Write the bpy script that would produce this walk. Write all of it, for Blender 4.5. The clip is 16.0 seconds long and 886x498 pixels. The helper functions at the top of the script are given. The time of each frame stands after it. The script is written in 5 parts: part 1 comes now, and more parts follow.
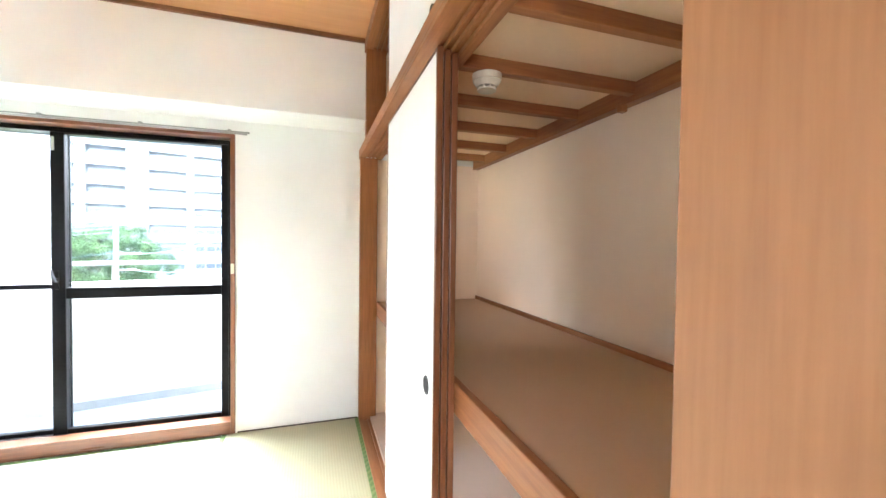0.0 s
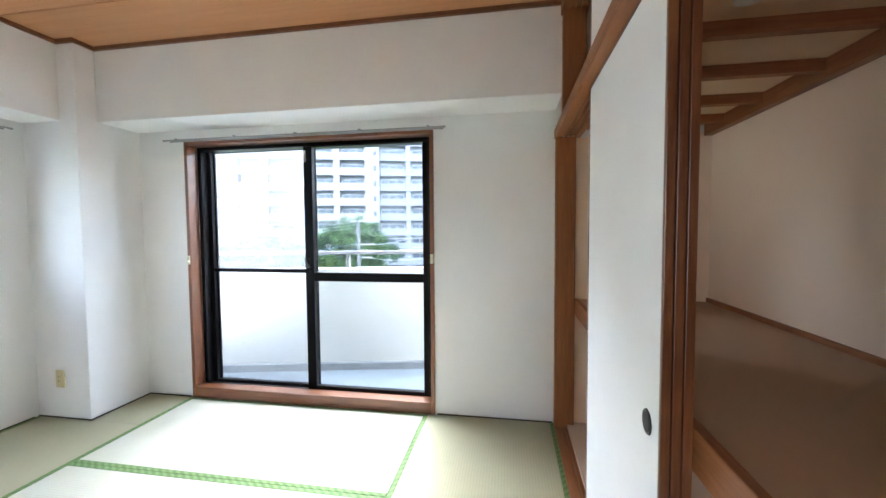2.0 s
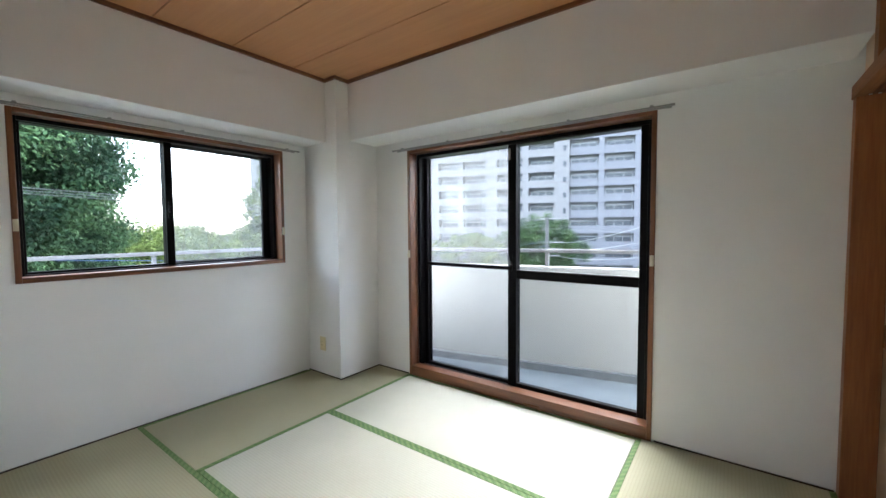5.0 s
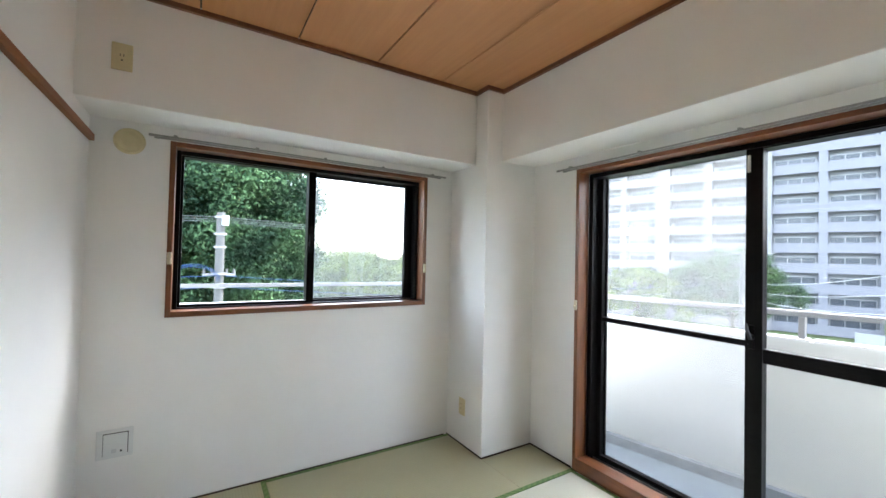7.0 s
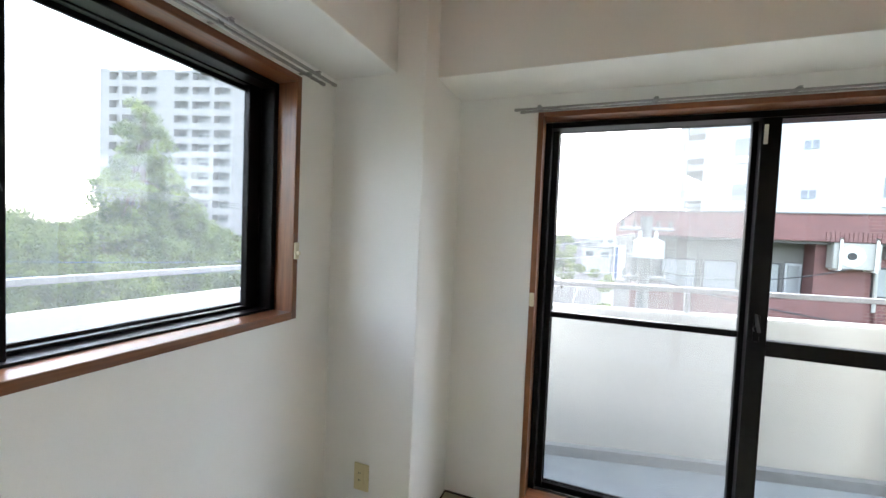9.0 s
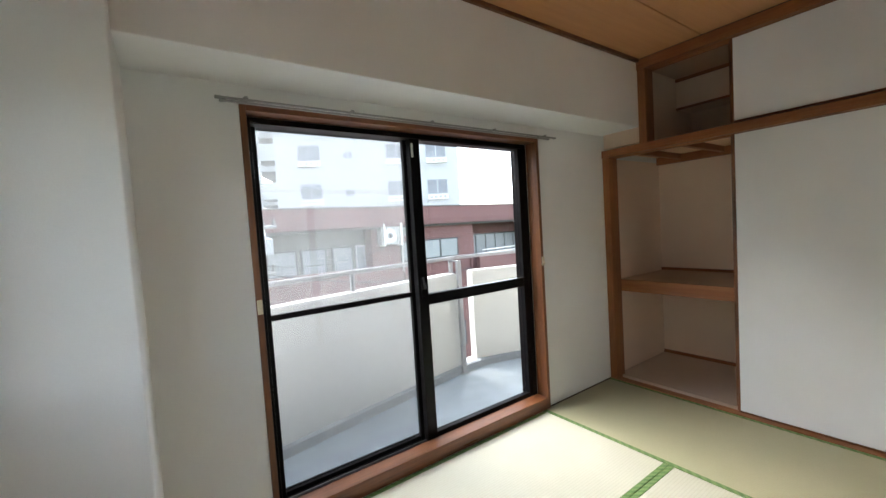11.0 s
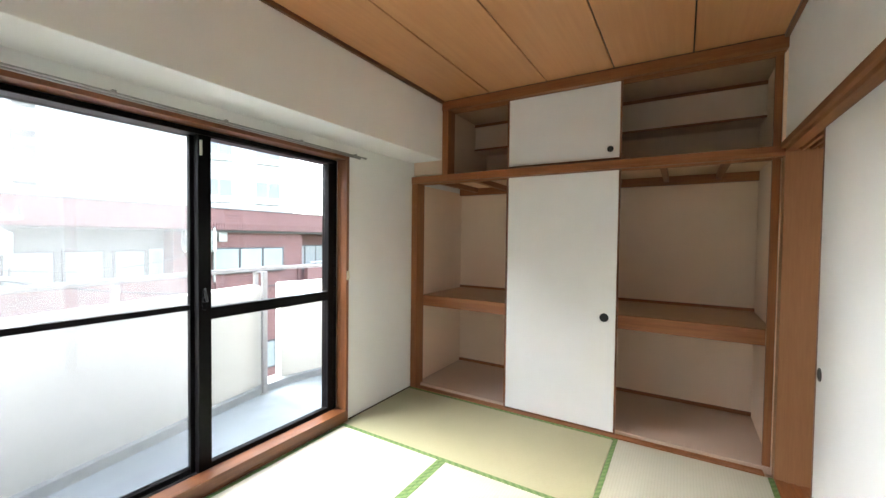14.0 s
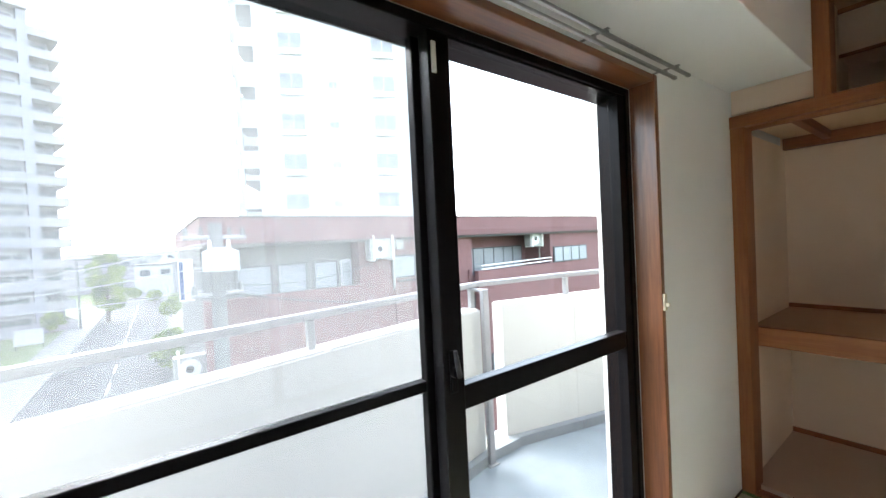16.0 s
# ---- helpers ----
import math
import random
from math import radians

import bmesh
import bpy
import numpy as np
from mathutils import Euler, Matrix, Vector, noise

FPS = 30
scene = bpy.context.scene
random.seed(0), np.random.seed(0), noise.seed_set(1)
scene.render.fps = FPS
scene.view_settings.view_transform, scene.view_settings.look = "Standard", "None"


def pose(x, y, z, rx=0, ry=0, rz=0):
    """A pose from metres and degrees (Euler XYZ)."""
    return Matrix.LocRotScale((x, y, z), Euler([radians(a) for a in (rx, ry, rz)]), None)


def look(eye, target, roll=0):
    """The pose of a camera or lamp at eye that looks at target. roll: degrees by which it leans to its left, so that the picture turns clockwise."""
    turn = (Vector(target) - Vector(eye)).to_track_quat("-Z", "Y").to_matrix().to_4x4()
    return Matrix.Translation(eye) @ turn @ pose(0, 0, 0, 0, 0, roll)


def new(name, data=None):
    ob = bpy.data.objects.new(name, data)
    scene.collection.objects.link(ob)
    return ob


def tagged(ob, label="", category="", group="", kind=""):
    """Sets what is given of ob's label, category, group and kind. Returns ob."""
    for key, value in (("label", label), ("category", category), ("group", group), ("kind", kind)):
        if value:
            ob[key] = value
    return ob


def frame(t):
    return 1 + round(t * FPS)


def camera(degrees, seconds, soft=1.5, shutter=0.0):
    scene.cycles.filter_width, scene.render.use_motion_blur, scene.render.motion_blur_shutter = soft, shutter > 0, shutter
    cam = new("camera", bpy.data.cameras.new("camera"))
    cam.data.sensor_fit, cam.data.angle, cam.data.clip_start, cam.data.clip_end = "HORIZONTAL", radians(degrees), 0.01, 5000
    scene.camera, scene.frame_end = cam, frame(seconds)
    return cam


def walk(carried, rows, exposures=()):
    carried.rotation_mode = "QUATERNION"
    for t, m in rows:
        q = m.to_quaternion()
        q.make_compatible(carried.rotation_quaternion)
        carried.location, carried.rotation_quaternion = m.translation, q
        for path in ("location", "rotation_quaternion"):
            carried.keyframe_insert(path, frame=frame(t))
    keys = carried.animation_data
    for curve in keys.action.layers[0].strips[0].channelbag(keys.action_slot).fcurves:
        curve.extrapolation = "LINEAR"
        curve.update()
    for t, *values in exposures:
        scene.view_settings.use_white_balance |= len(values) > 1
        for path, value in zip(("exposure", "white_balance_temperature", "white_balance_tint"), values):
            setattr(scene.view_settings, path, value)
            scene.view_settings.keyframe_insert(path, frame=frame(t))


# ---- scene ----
cam = camera(96.7, 16.0)
PATH = [
    (0, (0.014, -0.063, 1.267), (0.634, 1.837, 1.219), 0.7),
    (0.5, (0.052, 0.053, 1.267), (0.337, 2.029, 1.158), 0.1),
    (1, (0.064, 0.121, 1.279), (0.03, 2.119, 1.198), 0.4),
    (1.5, (0.062, 0.152, 1.262), (-0.17, 2.137, 1.172), -0.3),
    (2, (0.035, 0.158, 1.258), (-0.302, 2.127, 1.161), -0.4),
    (2.5, (0.007, 0.171, 1.267), (-0.473, 2.11, 1.168), -0.1),
    (3, (-0.034, 0.178, 1.274), (-0.663, 2.074, 1.17), -0.1),
    (5.3, (-0.107, 0.214, 1.258), (-1.324, 1.796, 1.14), -0.6),
    (5.5, (-0.104, 0.251, 1.269), (-1.35, 1.809, 1.124), -0.9),
    (6, (-0.192, 0.353, 1.31), (-1.743, 1.605, 1.145), -2.0),
    (6.5, (-0.388, 0.516, 1.345), (-2.027, 1.66, 1.294), -0.5),
    (7, (-0.631, 0.672, 1.335), (-2.332, 1.724, 1.375), 1.3),
    (7.5, (-0.954, 0.768, 1.323), (-2.628, 1.863, 1.331), 2.6),
    (8, (-1.373, 0.762, 1.326), (-2.846, 2.114, 1.342), 2.7),
    (8.5, (-1.756, 0.832, 1.347), (-2.941, 2.443, 1.331), 4.2),
    (9, (-2.075, 0.853, 1.342), (-2.785, 2.721, 1.261), 2.4),
    (9.5, (-2.361, 0.95, 1.325), (-2.511, 2.945, 1.309), 1.7),
    (10, (-2.559, 0.96, 1.343), (-2.136, 2.915, 1.333), 1.2),
    (10.2, (-2.63, 0.943, 1.334), (-2.013, 2.845, 1.292), -1.0),
    (12.3, (-2.659, 0.71, 1.364), (-1.157, 2.031, 1.372), 0.1),
    (12.5, (-2.641, 0.676, 1.366), (-1.115, 1.969, 1.372), 0.0),
    (13, (-2.614, 0.668, 1.353), (-0.992, 1.839, 1.35), 0.5),
    (13.5, (-2.586, 0.666, 1.358), (-0.89, 1.726, 1.32), -0.1),
    (14, (-2.548, 0.672, 1.341), (-0.841, 1.712, 1.287), 0.7),
    (14.5, (-2.436, 0.865, 1.295), (-0.759, 1.953, 1.238), -0.3),
    (15, (-2.271, 1.218, 1.313), (-0.672, 2.42, 1.3), -0.9),
    (15.5, (-2.086, 1.606, 1.296), (-0.765, 3.108, 1.297), -0.6),
    (16, (-2.037, 2.038, 1.336), (-0.839, 3.639, 1.297), -2.8),
]
EXPOSURES = [(0, 6.21, 6000, 12), (0.5, 5.86, 5950, 12), (1, 5.46, 5900, 12), (1.5, 5.11, 5800, 12), (2, 4.86, 5750, 12), (3, 4.41, 5750, 12), (5.5, 3.97, 6100, 12.5), (6.5, 4.28, 6150, 12.5), (8, 4.38, 6250, 12.5), (9, 4.08, 6350, 12.5), (10, 3.68, 6450, 12.5), (12.5, 3.73, 6500, 12.5), (13.5, 4.4, 6500, 12.5), (15, 4.6, 6350, 11.5), (16, 4.05, 6250, 11.5)]
walk(cam, [(t, look(eye, target, roll)) for t, eye, target, roll in PATH], EXPOSURES)

# ---- light ----
SUN_HEAD, SUN_UP = -14.0, 40.0          # heading clockwise from +y, elevation
world = bpy.data.worlds.new("world")
scene.world = world
world.use_nodes = True
_w = world.node_tree
_w.nodes.clear()
_sky = _w.nodes.new("ShaderNodeTexSky")
_sky.sky_type = "NISHITA"
_sky.sun_disc = False
_sky.sun_elevation, _sky.sun_rotation = radians(SUN_UP), radians(SUN_HEAD)
_sky.air_density, _sky.dust_density, _sky.ozone_density = 1.0, 1.5, 1.0
_hs = _w.nodes.new("ShaderNodeHueSaturation")
_hs.inputs["Saturation"].default_value = 0.5
_bg = _w.nodes.new("ShaderNodeBackground")
_bg.inputs["Strength"].default_value = 0.15
_wo = _w.nodes.new("ShaderNodeOutputWorld")
_w.links.new(_sky.outputs[0], _hs.inputs["Color"])
_w.links.new(_hs.outputs[0], _bg.inputs["Color"])
_w.links.new(_bg.outputs[0], _wo.inputs["Surface"])

sun = new("sun", bpy.data.lights.new("sun", "SUN"))
sun.data.energy, sun.data.angle, sun.data.color = 0.42, radians(80), (1.0, 0.98, 0.95)
_d = Vector((math.sin(radians(SUN_HEAD)) * math.cos(radians(SUN_UP)), math.cos(radians(SUN_HEAD)) * math.cos(radians(SUN_UP)), math.sin(radians(SUN_UP))))
sun.matrix_world = look((0, 0, 30), Vector((0, 0, 30)) - _d)


def fill_lamp(name, eye, target, w, h, watts):
    """An added area lamp out of view; no window is built where it hangs."""
    lamp = new(name, bpy.data.lights.new(name, "AREA"))
    lamp.data.shape, lamp.data.size, lamp.data.size_y = "RECTANGLE", w, h
    lamp.data.energy, lamp.data.color = watts, (1.0, 0.97, 0.93)
    lamp.matrix_world = look(eye, target)
    return lamp


# unseen fill before the closed south wall, brightens the doorway and closet
fill_lamp("next_room_fill", (-1.2, -3.36, 1.25), (-0.4, 0.0, 1.2), 1.7, 1.8, 2.4)


# ---- materials ----
def material(name, rough=0.6, metal=0.0, spec=0.5):
    m = bpy.data.materials.new(name)
    m.use_nodes = True
    b = m.node_tree.nodes["Principled BSDF"]
    b.inputs["Roughness"].default_value, b.inputs["Metallic"].default_value = rough, metal
    b.inputs["Specular IOR Level"].default_value = spec
    return m, m.node_tree, b


def tex_co(nt, scale=(1, 1, 1), obj=True):
    tc = nt.nodes.new("ShaderNodeTexCoord")
    mp = nt.nodes.new("ShaderNodeMapping")
    mp.inputs["Scale"].default_value = scale
    nt.links.new(tc.outputs["Object" if obj else "Generated"], mp.inputs["Vector"])
    return mp.outputs["Vector"]


def noise_tex(nt, vec, scale, detail=4.0, rough=0.55):
    n = nt.nodes.new("ShaderNodeTexNoise")
    n.inputs["Scale"].default_value, n.inputs["Detail"].default_value, n.inputs["Roughness"].default_value = scale, detail, rough
    nt.links.new(vec, n.inputs["Vector"])
    return n.outputs["Fac"]


def ramp(nt, fac, stops):
    r = nt.nodes.new("ShaderNodeValToRGB")
    e = r.color_ramp.elements
    while len(e) < len(stops):
        e.new(0.5)
    for k, (p, c) in enumerate(stops):
        e[k].position, e[k].color = p, (*c, 1)
    nt.links.new(fac, r.inputs["Fac"])
    return r.outputs["Color"]


def bump(nt, b, height, strength, dist=0.002):
    n = nt.nodes.new("ShaderNodeBump")
    n.inputs["Strength"].default_value, n.inputs["Distance"].default_value = strength, dist
    nt.links.new(height, n.inputs["Height"])
    nt.links.new(n.outputs["Normal"], b.inputs["Normal"])


def mix_col(nt, fac, a, c, mode="MIX"):
    m = nt.nodes.new("ShaderNodeMix")
    m.data_type, m.blend_type = "RGBA", mode
    for key, v in ((0, fac), (6, a), (7, c)):
        if isinstance(v, (int, float)):
            m.inputs[key].default_value = v
        elif isinstance(v, tuple):
            m.inputs[key].default_value = (*v, 1)
        else:
            nt.links.new(v, m.inputs[key])
    return m.outputs[2]


def shade(c, k):
    return tuple(min(1.0, v * k) for v in c)


def plaster(name, col, grain=260.0, strength=0.25, rough=0.85):
    """Embossed wallpaper: fine grain, with faint large blotches."""
    m, nt, b = material(name, rough, spec=0.25)
    v = tex_co(nt)
    big = noise_tex(nt, v, 1.3, 3)
    fine = noise_tex(nt, v, grain, 2)
    c = ramp(nt, big, [(0.3, shade(col, 0.94)), (0.7, shade(col, 1.03))])
    c = mix_col(nt, 0.10, c, ramp(nt, fine, [(0.3, shade(col, 0.8)), (0.7, col)]))
    nt.links.new(c, b.inputs["Base Color"])
    bump(nt, b, fine, strength, 0.0015)
    return m


def wood(name, dark, light, axis="z", rough=0.45, fine=60.0, gloss=0.4):
    """Straight-grained sawn wood, grain along one axis."""
    m, nt, b = material(name, rough, spec=gloss)
    sc = {"x": (1.2, 22, 22), "y": (22, 1.2, 22), "z": (22, 22, 1.2)}[axis]
    v = tex_co(nt, sc)
    oi = nt.nodes.new("ShaderNodeObjectInfo")
    ad = nt.nodes.new("ShaderNodeVectorMath")
    ad.operation = "ADD"
    sc3 = nt.nodes.new("ShaderNodeVectorMath")
    sc3.operation = "SCALE"
    sc3.inputs["Scale"].default_value = 37.0
    cx = nt.nodes.new("ShaderNodeCombineXYZ")
    for k in range(3):
        nt.links.new(oi.outputs["Random"], cx.inputs[k])
    nt.links.new(cx.outputs[0], sc3.inputs[0])
    nt.links.new(v, ad.inputs[0])
    nt.links.new(sc3.outputs[0], ad.inputs[1])
    g1 = noise_tex(nt, ad.outputs[0], 1.0, 3, 0.5)
    g2 = noise_tex(nt, ad.outputs[0], 5.0, 4, 0.6)
    c = ramp(nt, g1, [(0.28, dark), (0.72, light)])
    c = mix_col(nt, 0.35, c, ramp(nt, g2, [(0.35, shade(dark, 0.8)), (0.65, shade(light, 1.05))]))
    nt.links.new(c, b.inputs["Base Color"])
    bump(nt, b, g2, 0.18, 0.001)
    rr = nt.nodes.new("ShaderNodeMapRange")
    rr.inputs["To Min"].default_value, rr.inputs["To Max"].default_value = rough - 0.08, rough + 0.12
    nt.links.new(g1, rr.inputs["Value"])
    nt.links.new(rr.outputs[0], b.inputs["Roughness"])
    return m


def plain(name, col, rough=0.5, metal=0.0, spec=0.5, vary=0.06, scale=30.0):
    m, nt, b = material(name, rough, metal, spec)
    f = noise_tex(nt, tex_co(nt), scale, 4)
    nt.links.new(ramp(nt, f, [(0.3, shade(col, 1 - vary)), (0.7, shade(col, 1 + vary))]), b.inputs["Base Color"])
    return m


WALL = plaster("white_wallpaper", (0.86, 0.853, 0.832))
CLOSET_WALL = plaster("closet_wallpaper", (0.87, 0.685, 0.53), 180, 0.35)
TRIM = {a: wood("stained_wood_" + a, (0.105, 0.034, 0.011), (0.26, 0.094, 0.033), a, 0.3, gloss=0.6) for a in "xyz"}
PINE = {a: wood("closet_wood_" + a, (0.235, 0.083, 0.027), (0.36, 0.143, 0.050), a, 0.5) for a in "xyz"}


def border_mat():
    """Green cloth with a small pale woven figure."""
    m, nt, b = material("green_tatami_border", 0.75, spec=0.25)
    v = tex_co(nt)
    wv = nt.nodes.new("ShaderNodeTexWave")
    wv.wave_type, wv.bands_direction = "BANDS", "DIAGONAL"
    wv.inputs["Scale"].default_value, wv.inputs["Distortion"].default_value = 14.0, 3.0
    wv.inputs["Detail Scale"].default_value = 40.0
    nt.links.new(v, wv.inputs["Vector"])
    c = ramp(nt, wv.outputs["Fac"], [(0.45, (0.115, 0.20, 0.07)), (0.62, (0.20, 0.295, 0.115))])
    f = noise_tex(nt, v, 220, 2)
    c = mix_col(nt, 0.3, c, ramp(nt, f, [(0.3, (0.09, 0.18, 0.045)), (0.7, (0.25, 0.36, 0.13))]))
    nt.links.new(c, b.inputs["Base Color"])
    bump(nt, b, f, 0.3, 0.001)
    return m


HERI = border_mat()
FUSUMA = plaster("fusuma_paper", (0.84, 0.84, 0.835), 340, 0.12, 0.8)
BOARD = plaster("closet_shelf_board", (0.53, 0.355, 0.235), 120, 0.12, 0.7)
FLOORB = plaster("greyish_closet_board", (0.60, 0.455, 0.355), 90, 0.1, 0.7)
POSTW = wood("smooth_door_post_wood", (0.315, 0.150, 0.064), (0.345, 0.167, 0.072), "z", 0.5, gloss=0.3)
PLY = plaster("pale_plywood", (0.76, 0.55, 0.36), 60, 0.08, 0.7)
SASH = plain("dark_bronze_aluminium", (0.007, 0.0062, 0.0066), 0.3, 0.0, 0.1, vary=0.15)
RUBBER = plain("black_gasket", (0.012, 0.012, 0.012), 0.7)
STEEL = plain("brushed_steel", (0.33, 0.325, 0.315), 0.3, 0.9, vary=0.1, scale=80)
LEVER = plain("dull_dark_steel", (0.05, 0.05, 0.053), 0.45, 0.5)
BLACK = plain("black_lacquer_pull", (0.012, 0.012, 0.014), 0.3, vary=0.2)
CREAM = plain("cream_plastic", (0.66, 0.575, 0.335), 0.45, vary=0.03)
WHITEPL = plain("white_plastic", (0.78, 0.77, 0.72), 0.4, vary=0.03)
HOOKPL = plain("ivory_plastic", (0.70, 0.63, 0.46), 0.45, vary=0.03)
DETECT = plain("aged_white_plastic", (0.60, 0.53, 0.42), 0.5, vary=0.04)
PANELPL = plain("white_grey_plastic", (0.72, 0.73, 0.725), 0.45, vary=0.02)
GREYPL = plain("pale_grey_plastic", (0.60, 0.61, 0.61), 0.45, vary=0.03)
DARK = plain("dark_slot", (0.02, 0.02, 0.02), 0.6)
PARAPET = plaster("painted_concrete", (0.58, 0.57, 0.525), 70, 0.35, 0.8)
DECK = plain("grey_blue_deck_coating", (0.255, 0.285, 0.305), 0.45, vary=0.10, scale=6)
CURB = plain("grey_waterproof_curb", (0.23, 0.245, 0.255), 0.6, vary=0.12, scale=14)
RAILM = plain("silver_rail", (0.30, 0.295, 0.295), 0.5, 0.2, vary=0.05)
TILE = plain("white_wall_tile", (0.76, 0.74, 0.68), 0.35, vary=0.06, scale=3)
GROUT = plain("tile_joint", (0.50, 0.48, 0.44), 0.9)


def ceiling_mat():
    m, nt, b = material("ceiling_veneer", 0.5, spec=0.35)
    v = tex_co(nt, (1.1, 16, 16))
    g = noise_tex(nt, v, 1.6, 5, 0.55)
    c = ramp(nt, g, [(0.25, (0.56, 0.268, 0.115)), (0.55, (0.60, 0.295, 0.130)), (0.8, (0.635, 0.318, 0.143))])
    g2 = noise_tex(nt, tex_co(nt, (2, 90, 90)), 1.0, 3)
    c = mix_col(nt, 0.06, c, ramp(nt, g2, [(0.4, (0.34, 0.17, 0.07)), (0.6, (0.62, 0.37, 0.19))]))
    nt.links.new(c, b.inputs["Base Color"])
    return m


CEIL = ceiling_mat()


def tatami_mat_material(name, k, tint=(1, 1, 1)):
    """Woven rush: ribs along the mat's length (local x), fibres across it, with a sheen."""
    m, nt, b = material(name, 0.55, spec=0.3)
    v = tex_co(nt)
    wv = nt.nodes.new("ShaderNodeTexWave")
    wv.wave_type, wv.bands_direction, wv.wave_profile = "BANDS", "Y", "SIN"
    wv.inputs["Scale"].default_value = 20.5
    wv.inputs["Distortion"].default_value = 0.35
    wv.inputs["Detail"].default_value = 1.0
    nt.links.new(v, wv.inputs["Vector"])
    fib = noise_tex(nt, tex_co(nt, (900, 40, 1)), 1.0, 2)
    big = noise_tex(nt, v, 2.2, 4)
    c = ramp(nt, big, [(0.3, shade((0.50, 0.487, 0.388), k)), (0.7, shade((0.57, 0.556, 0.456), k))])
    c = mix_col(nt, 0.25, c, ramp(nt, fib, [(0.3, shade((0.54, 0.53, 0.38), k)), (0.7, shade((0.76, 0.75, 0.62), k))]))
    c = mix_col(nt, 0.13, c, ramp(nt, wv.outputs["Fac"], [(0.0, shade((0.42, 0.39, 0.24), k)), (0.4, shade((0.72, 0.69, 0.53), k))]))
    c = mix_col(nt, 1.0, c, tint, "MULTIPLY")
    nt.links.new(c, b.inputs["Base Color"])
    bump(nt, b, wv.outputs["Fac"], 0.3, 0.0015)
    b.inputs["Anisotropic"].default_value = 0.6
    cx = nt.nodes.new("ShaderNodeCombineXYZ")
    cx.inputs[0].default_value = 1.0
    vt = nt.nodes.new("ShaderNodeVectorTransform")
    vt.vector_type, vt.convert_from, vt.convert_to = "VECTOR", "OBJECT", "WORLD"
    nt.links.new(cx.outputs[0], vt.inputs[0])
    nt.links.new(vt.outputs[0], b.inputs["Tangent"])
    return m


RUSH = tatami_mat_material("woven_rush", 1.0)
# same weave, made darker and yellower
RUSH_DEEP = tatami_mat_material("darker_yellower_rush", 0.77, (1.0, 0.965, 0.76))


def glass_mat(name, tint=(1, 1, 1), gloss=0.06):
    """Clear window glass: straight-through with a thin reflection."""
    m = bpy.data.materials.new(name)
    m.use_nodes = True
    nt = m.node_tree
    nt.nodes.clear()
    tr, gl = nt.nodes.new("ShaderNodeBsdfTransparent"), nt.nodes.new("ShaderNodeBsdfGlossy")
    tr.inputs["Color"].default_value = (*tint, 1)
    gl.inputs["Roughness"].default_value = 0.0
    lw = nt.nodes.new("ShaderNodeLayerWeight")
    lw.inputs["Blend"].default_value = 0.5
    pw = nt.nodes.new("ShaderNodeMath")
    pw.operation = "POWER"
    pw.inputs[1].default_value = 5.0
    nt.links.new(lw.outputs["Facing"], pw.inputs[0])
    fr = nt.nodes.new("ShaderNodeMath")
    fr.operation = "MULTIPLY_ADD"
    fr.inputs[1].default_value, fr.inputs[2].default_value = 0.5, 0.022
    nt.links.new(pw.outputs[0], fr.inputs[0])
    mx, out = nt.nodes.new("ShaderNodeMixShader"), nt.nodes.new("ShaderNodeOutputMaterial")
    nt.links.new(fr.outputs[0], mx.inputs[0])
    nt.links.new(tr.outputs[0], mx.inputs[1])
    nt.links.new(gl.outputs[0], mx.inputs[2])
    nt.links.new(mx.outputs[0], out.inputs["Surface"])
    return m


GLASS = glass_mat("window_glass", (0.87, 0.89, 0.885))


def screen_mat():
    """Fine pale insect netting: half open, half scattering."""
    m = bpy.data.materials.new("insect_netting")
    m.use_nodes = True
    nt = m.node_tree
    nt.nodes.clear()
    tr, df, tl = nt.nodes.new("ShaderNodeBsdfTransparent"), nt.nodes.new("ShaderNodeBsdfDiffuse"), nt.nodes.new("ShaderNodeBsdfTranslucent")
    df.inputs["Color"].default_value = tl.inputs["Color"].default_value = (0.35, 0.355, 0.355, 1)
    ad, mx, out = nt.nodes.new("ShaderNodeMixShader"), nt.nodes.new("ShaderNodeMixShader"), nt.nodes.new("ShaderNodeOutputMaterial")
    ad.inputs[0].default_value = 0.75
    mx.inputs[0].default_value = 0.20
    nt.links.new(df.outputs[0], ad.inputs[1])
    nt.links.new(tl.outputs[0], ad.inputs[2])
    nt.links.new(tr.outputs[0], mx.inputs[1])
    nt.links.new(ad.outputs[0], mx.inputs[2])
    nt.links.new(mx.outputs[0], out.inputs["Surface"])
    return m


NET = screen_mat()


# ---- building helpers ----
def box(bm, x0, x1, y0, y1, z0, z1, bevel=0.0):
    """Adds a box to bm, its edges softened by bevel metres."""
    vs = [bm.verts.new((x, y, z)) for x in (x0, x1) for y in (y0, y1) for z in (z0, z1)]
    fs = [bm.faces.new([vs[k] for k in q]) for q in ((0, 1, 3, 2), (4, 6, 7, 5), (0, 4, 5, 1), (2, 3, 7, 6), (0, 2, 6, 4), (1, 5, 7, 3))]
    if bevel:
        es = list({e for f in fs for e in f.edges})
        bmesh.ops.bevel(bm, geom=es, offset=bevel, segments=2, affect="EDGES", profile=0.5)
    return bm


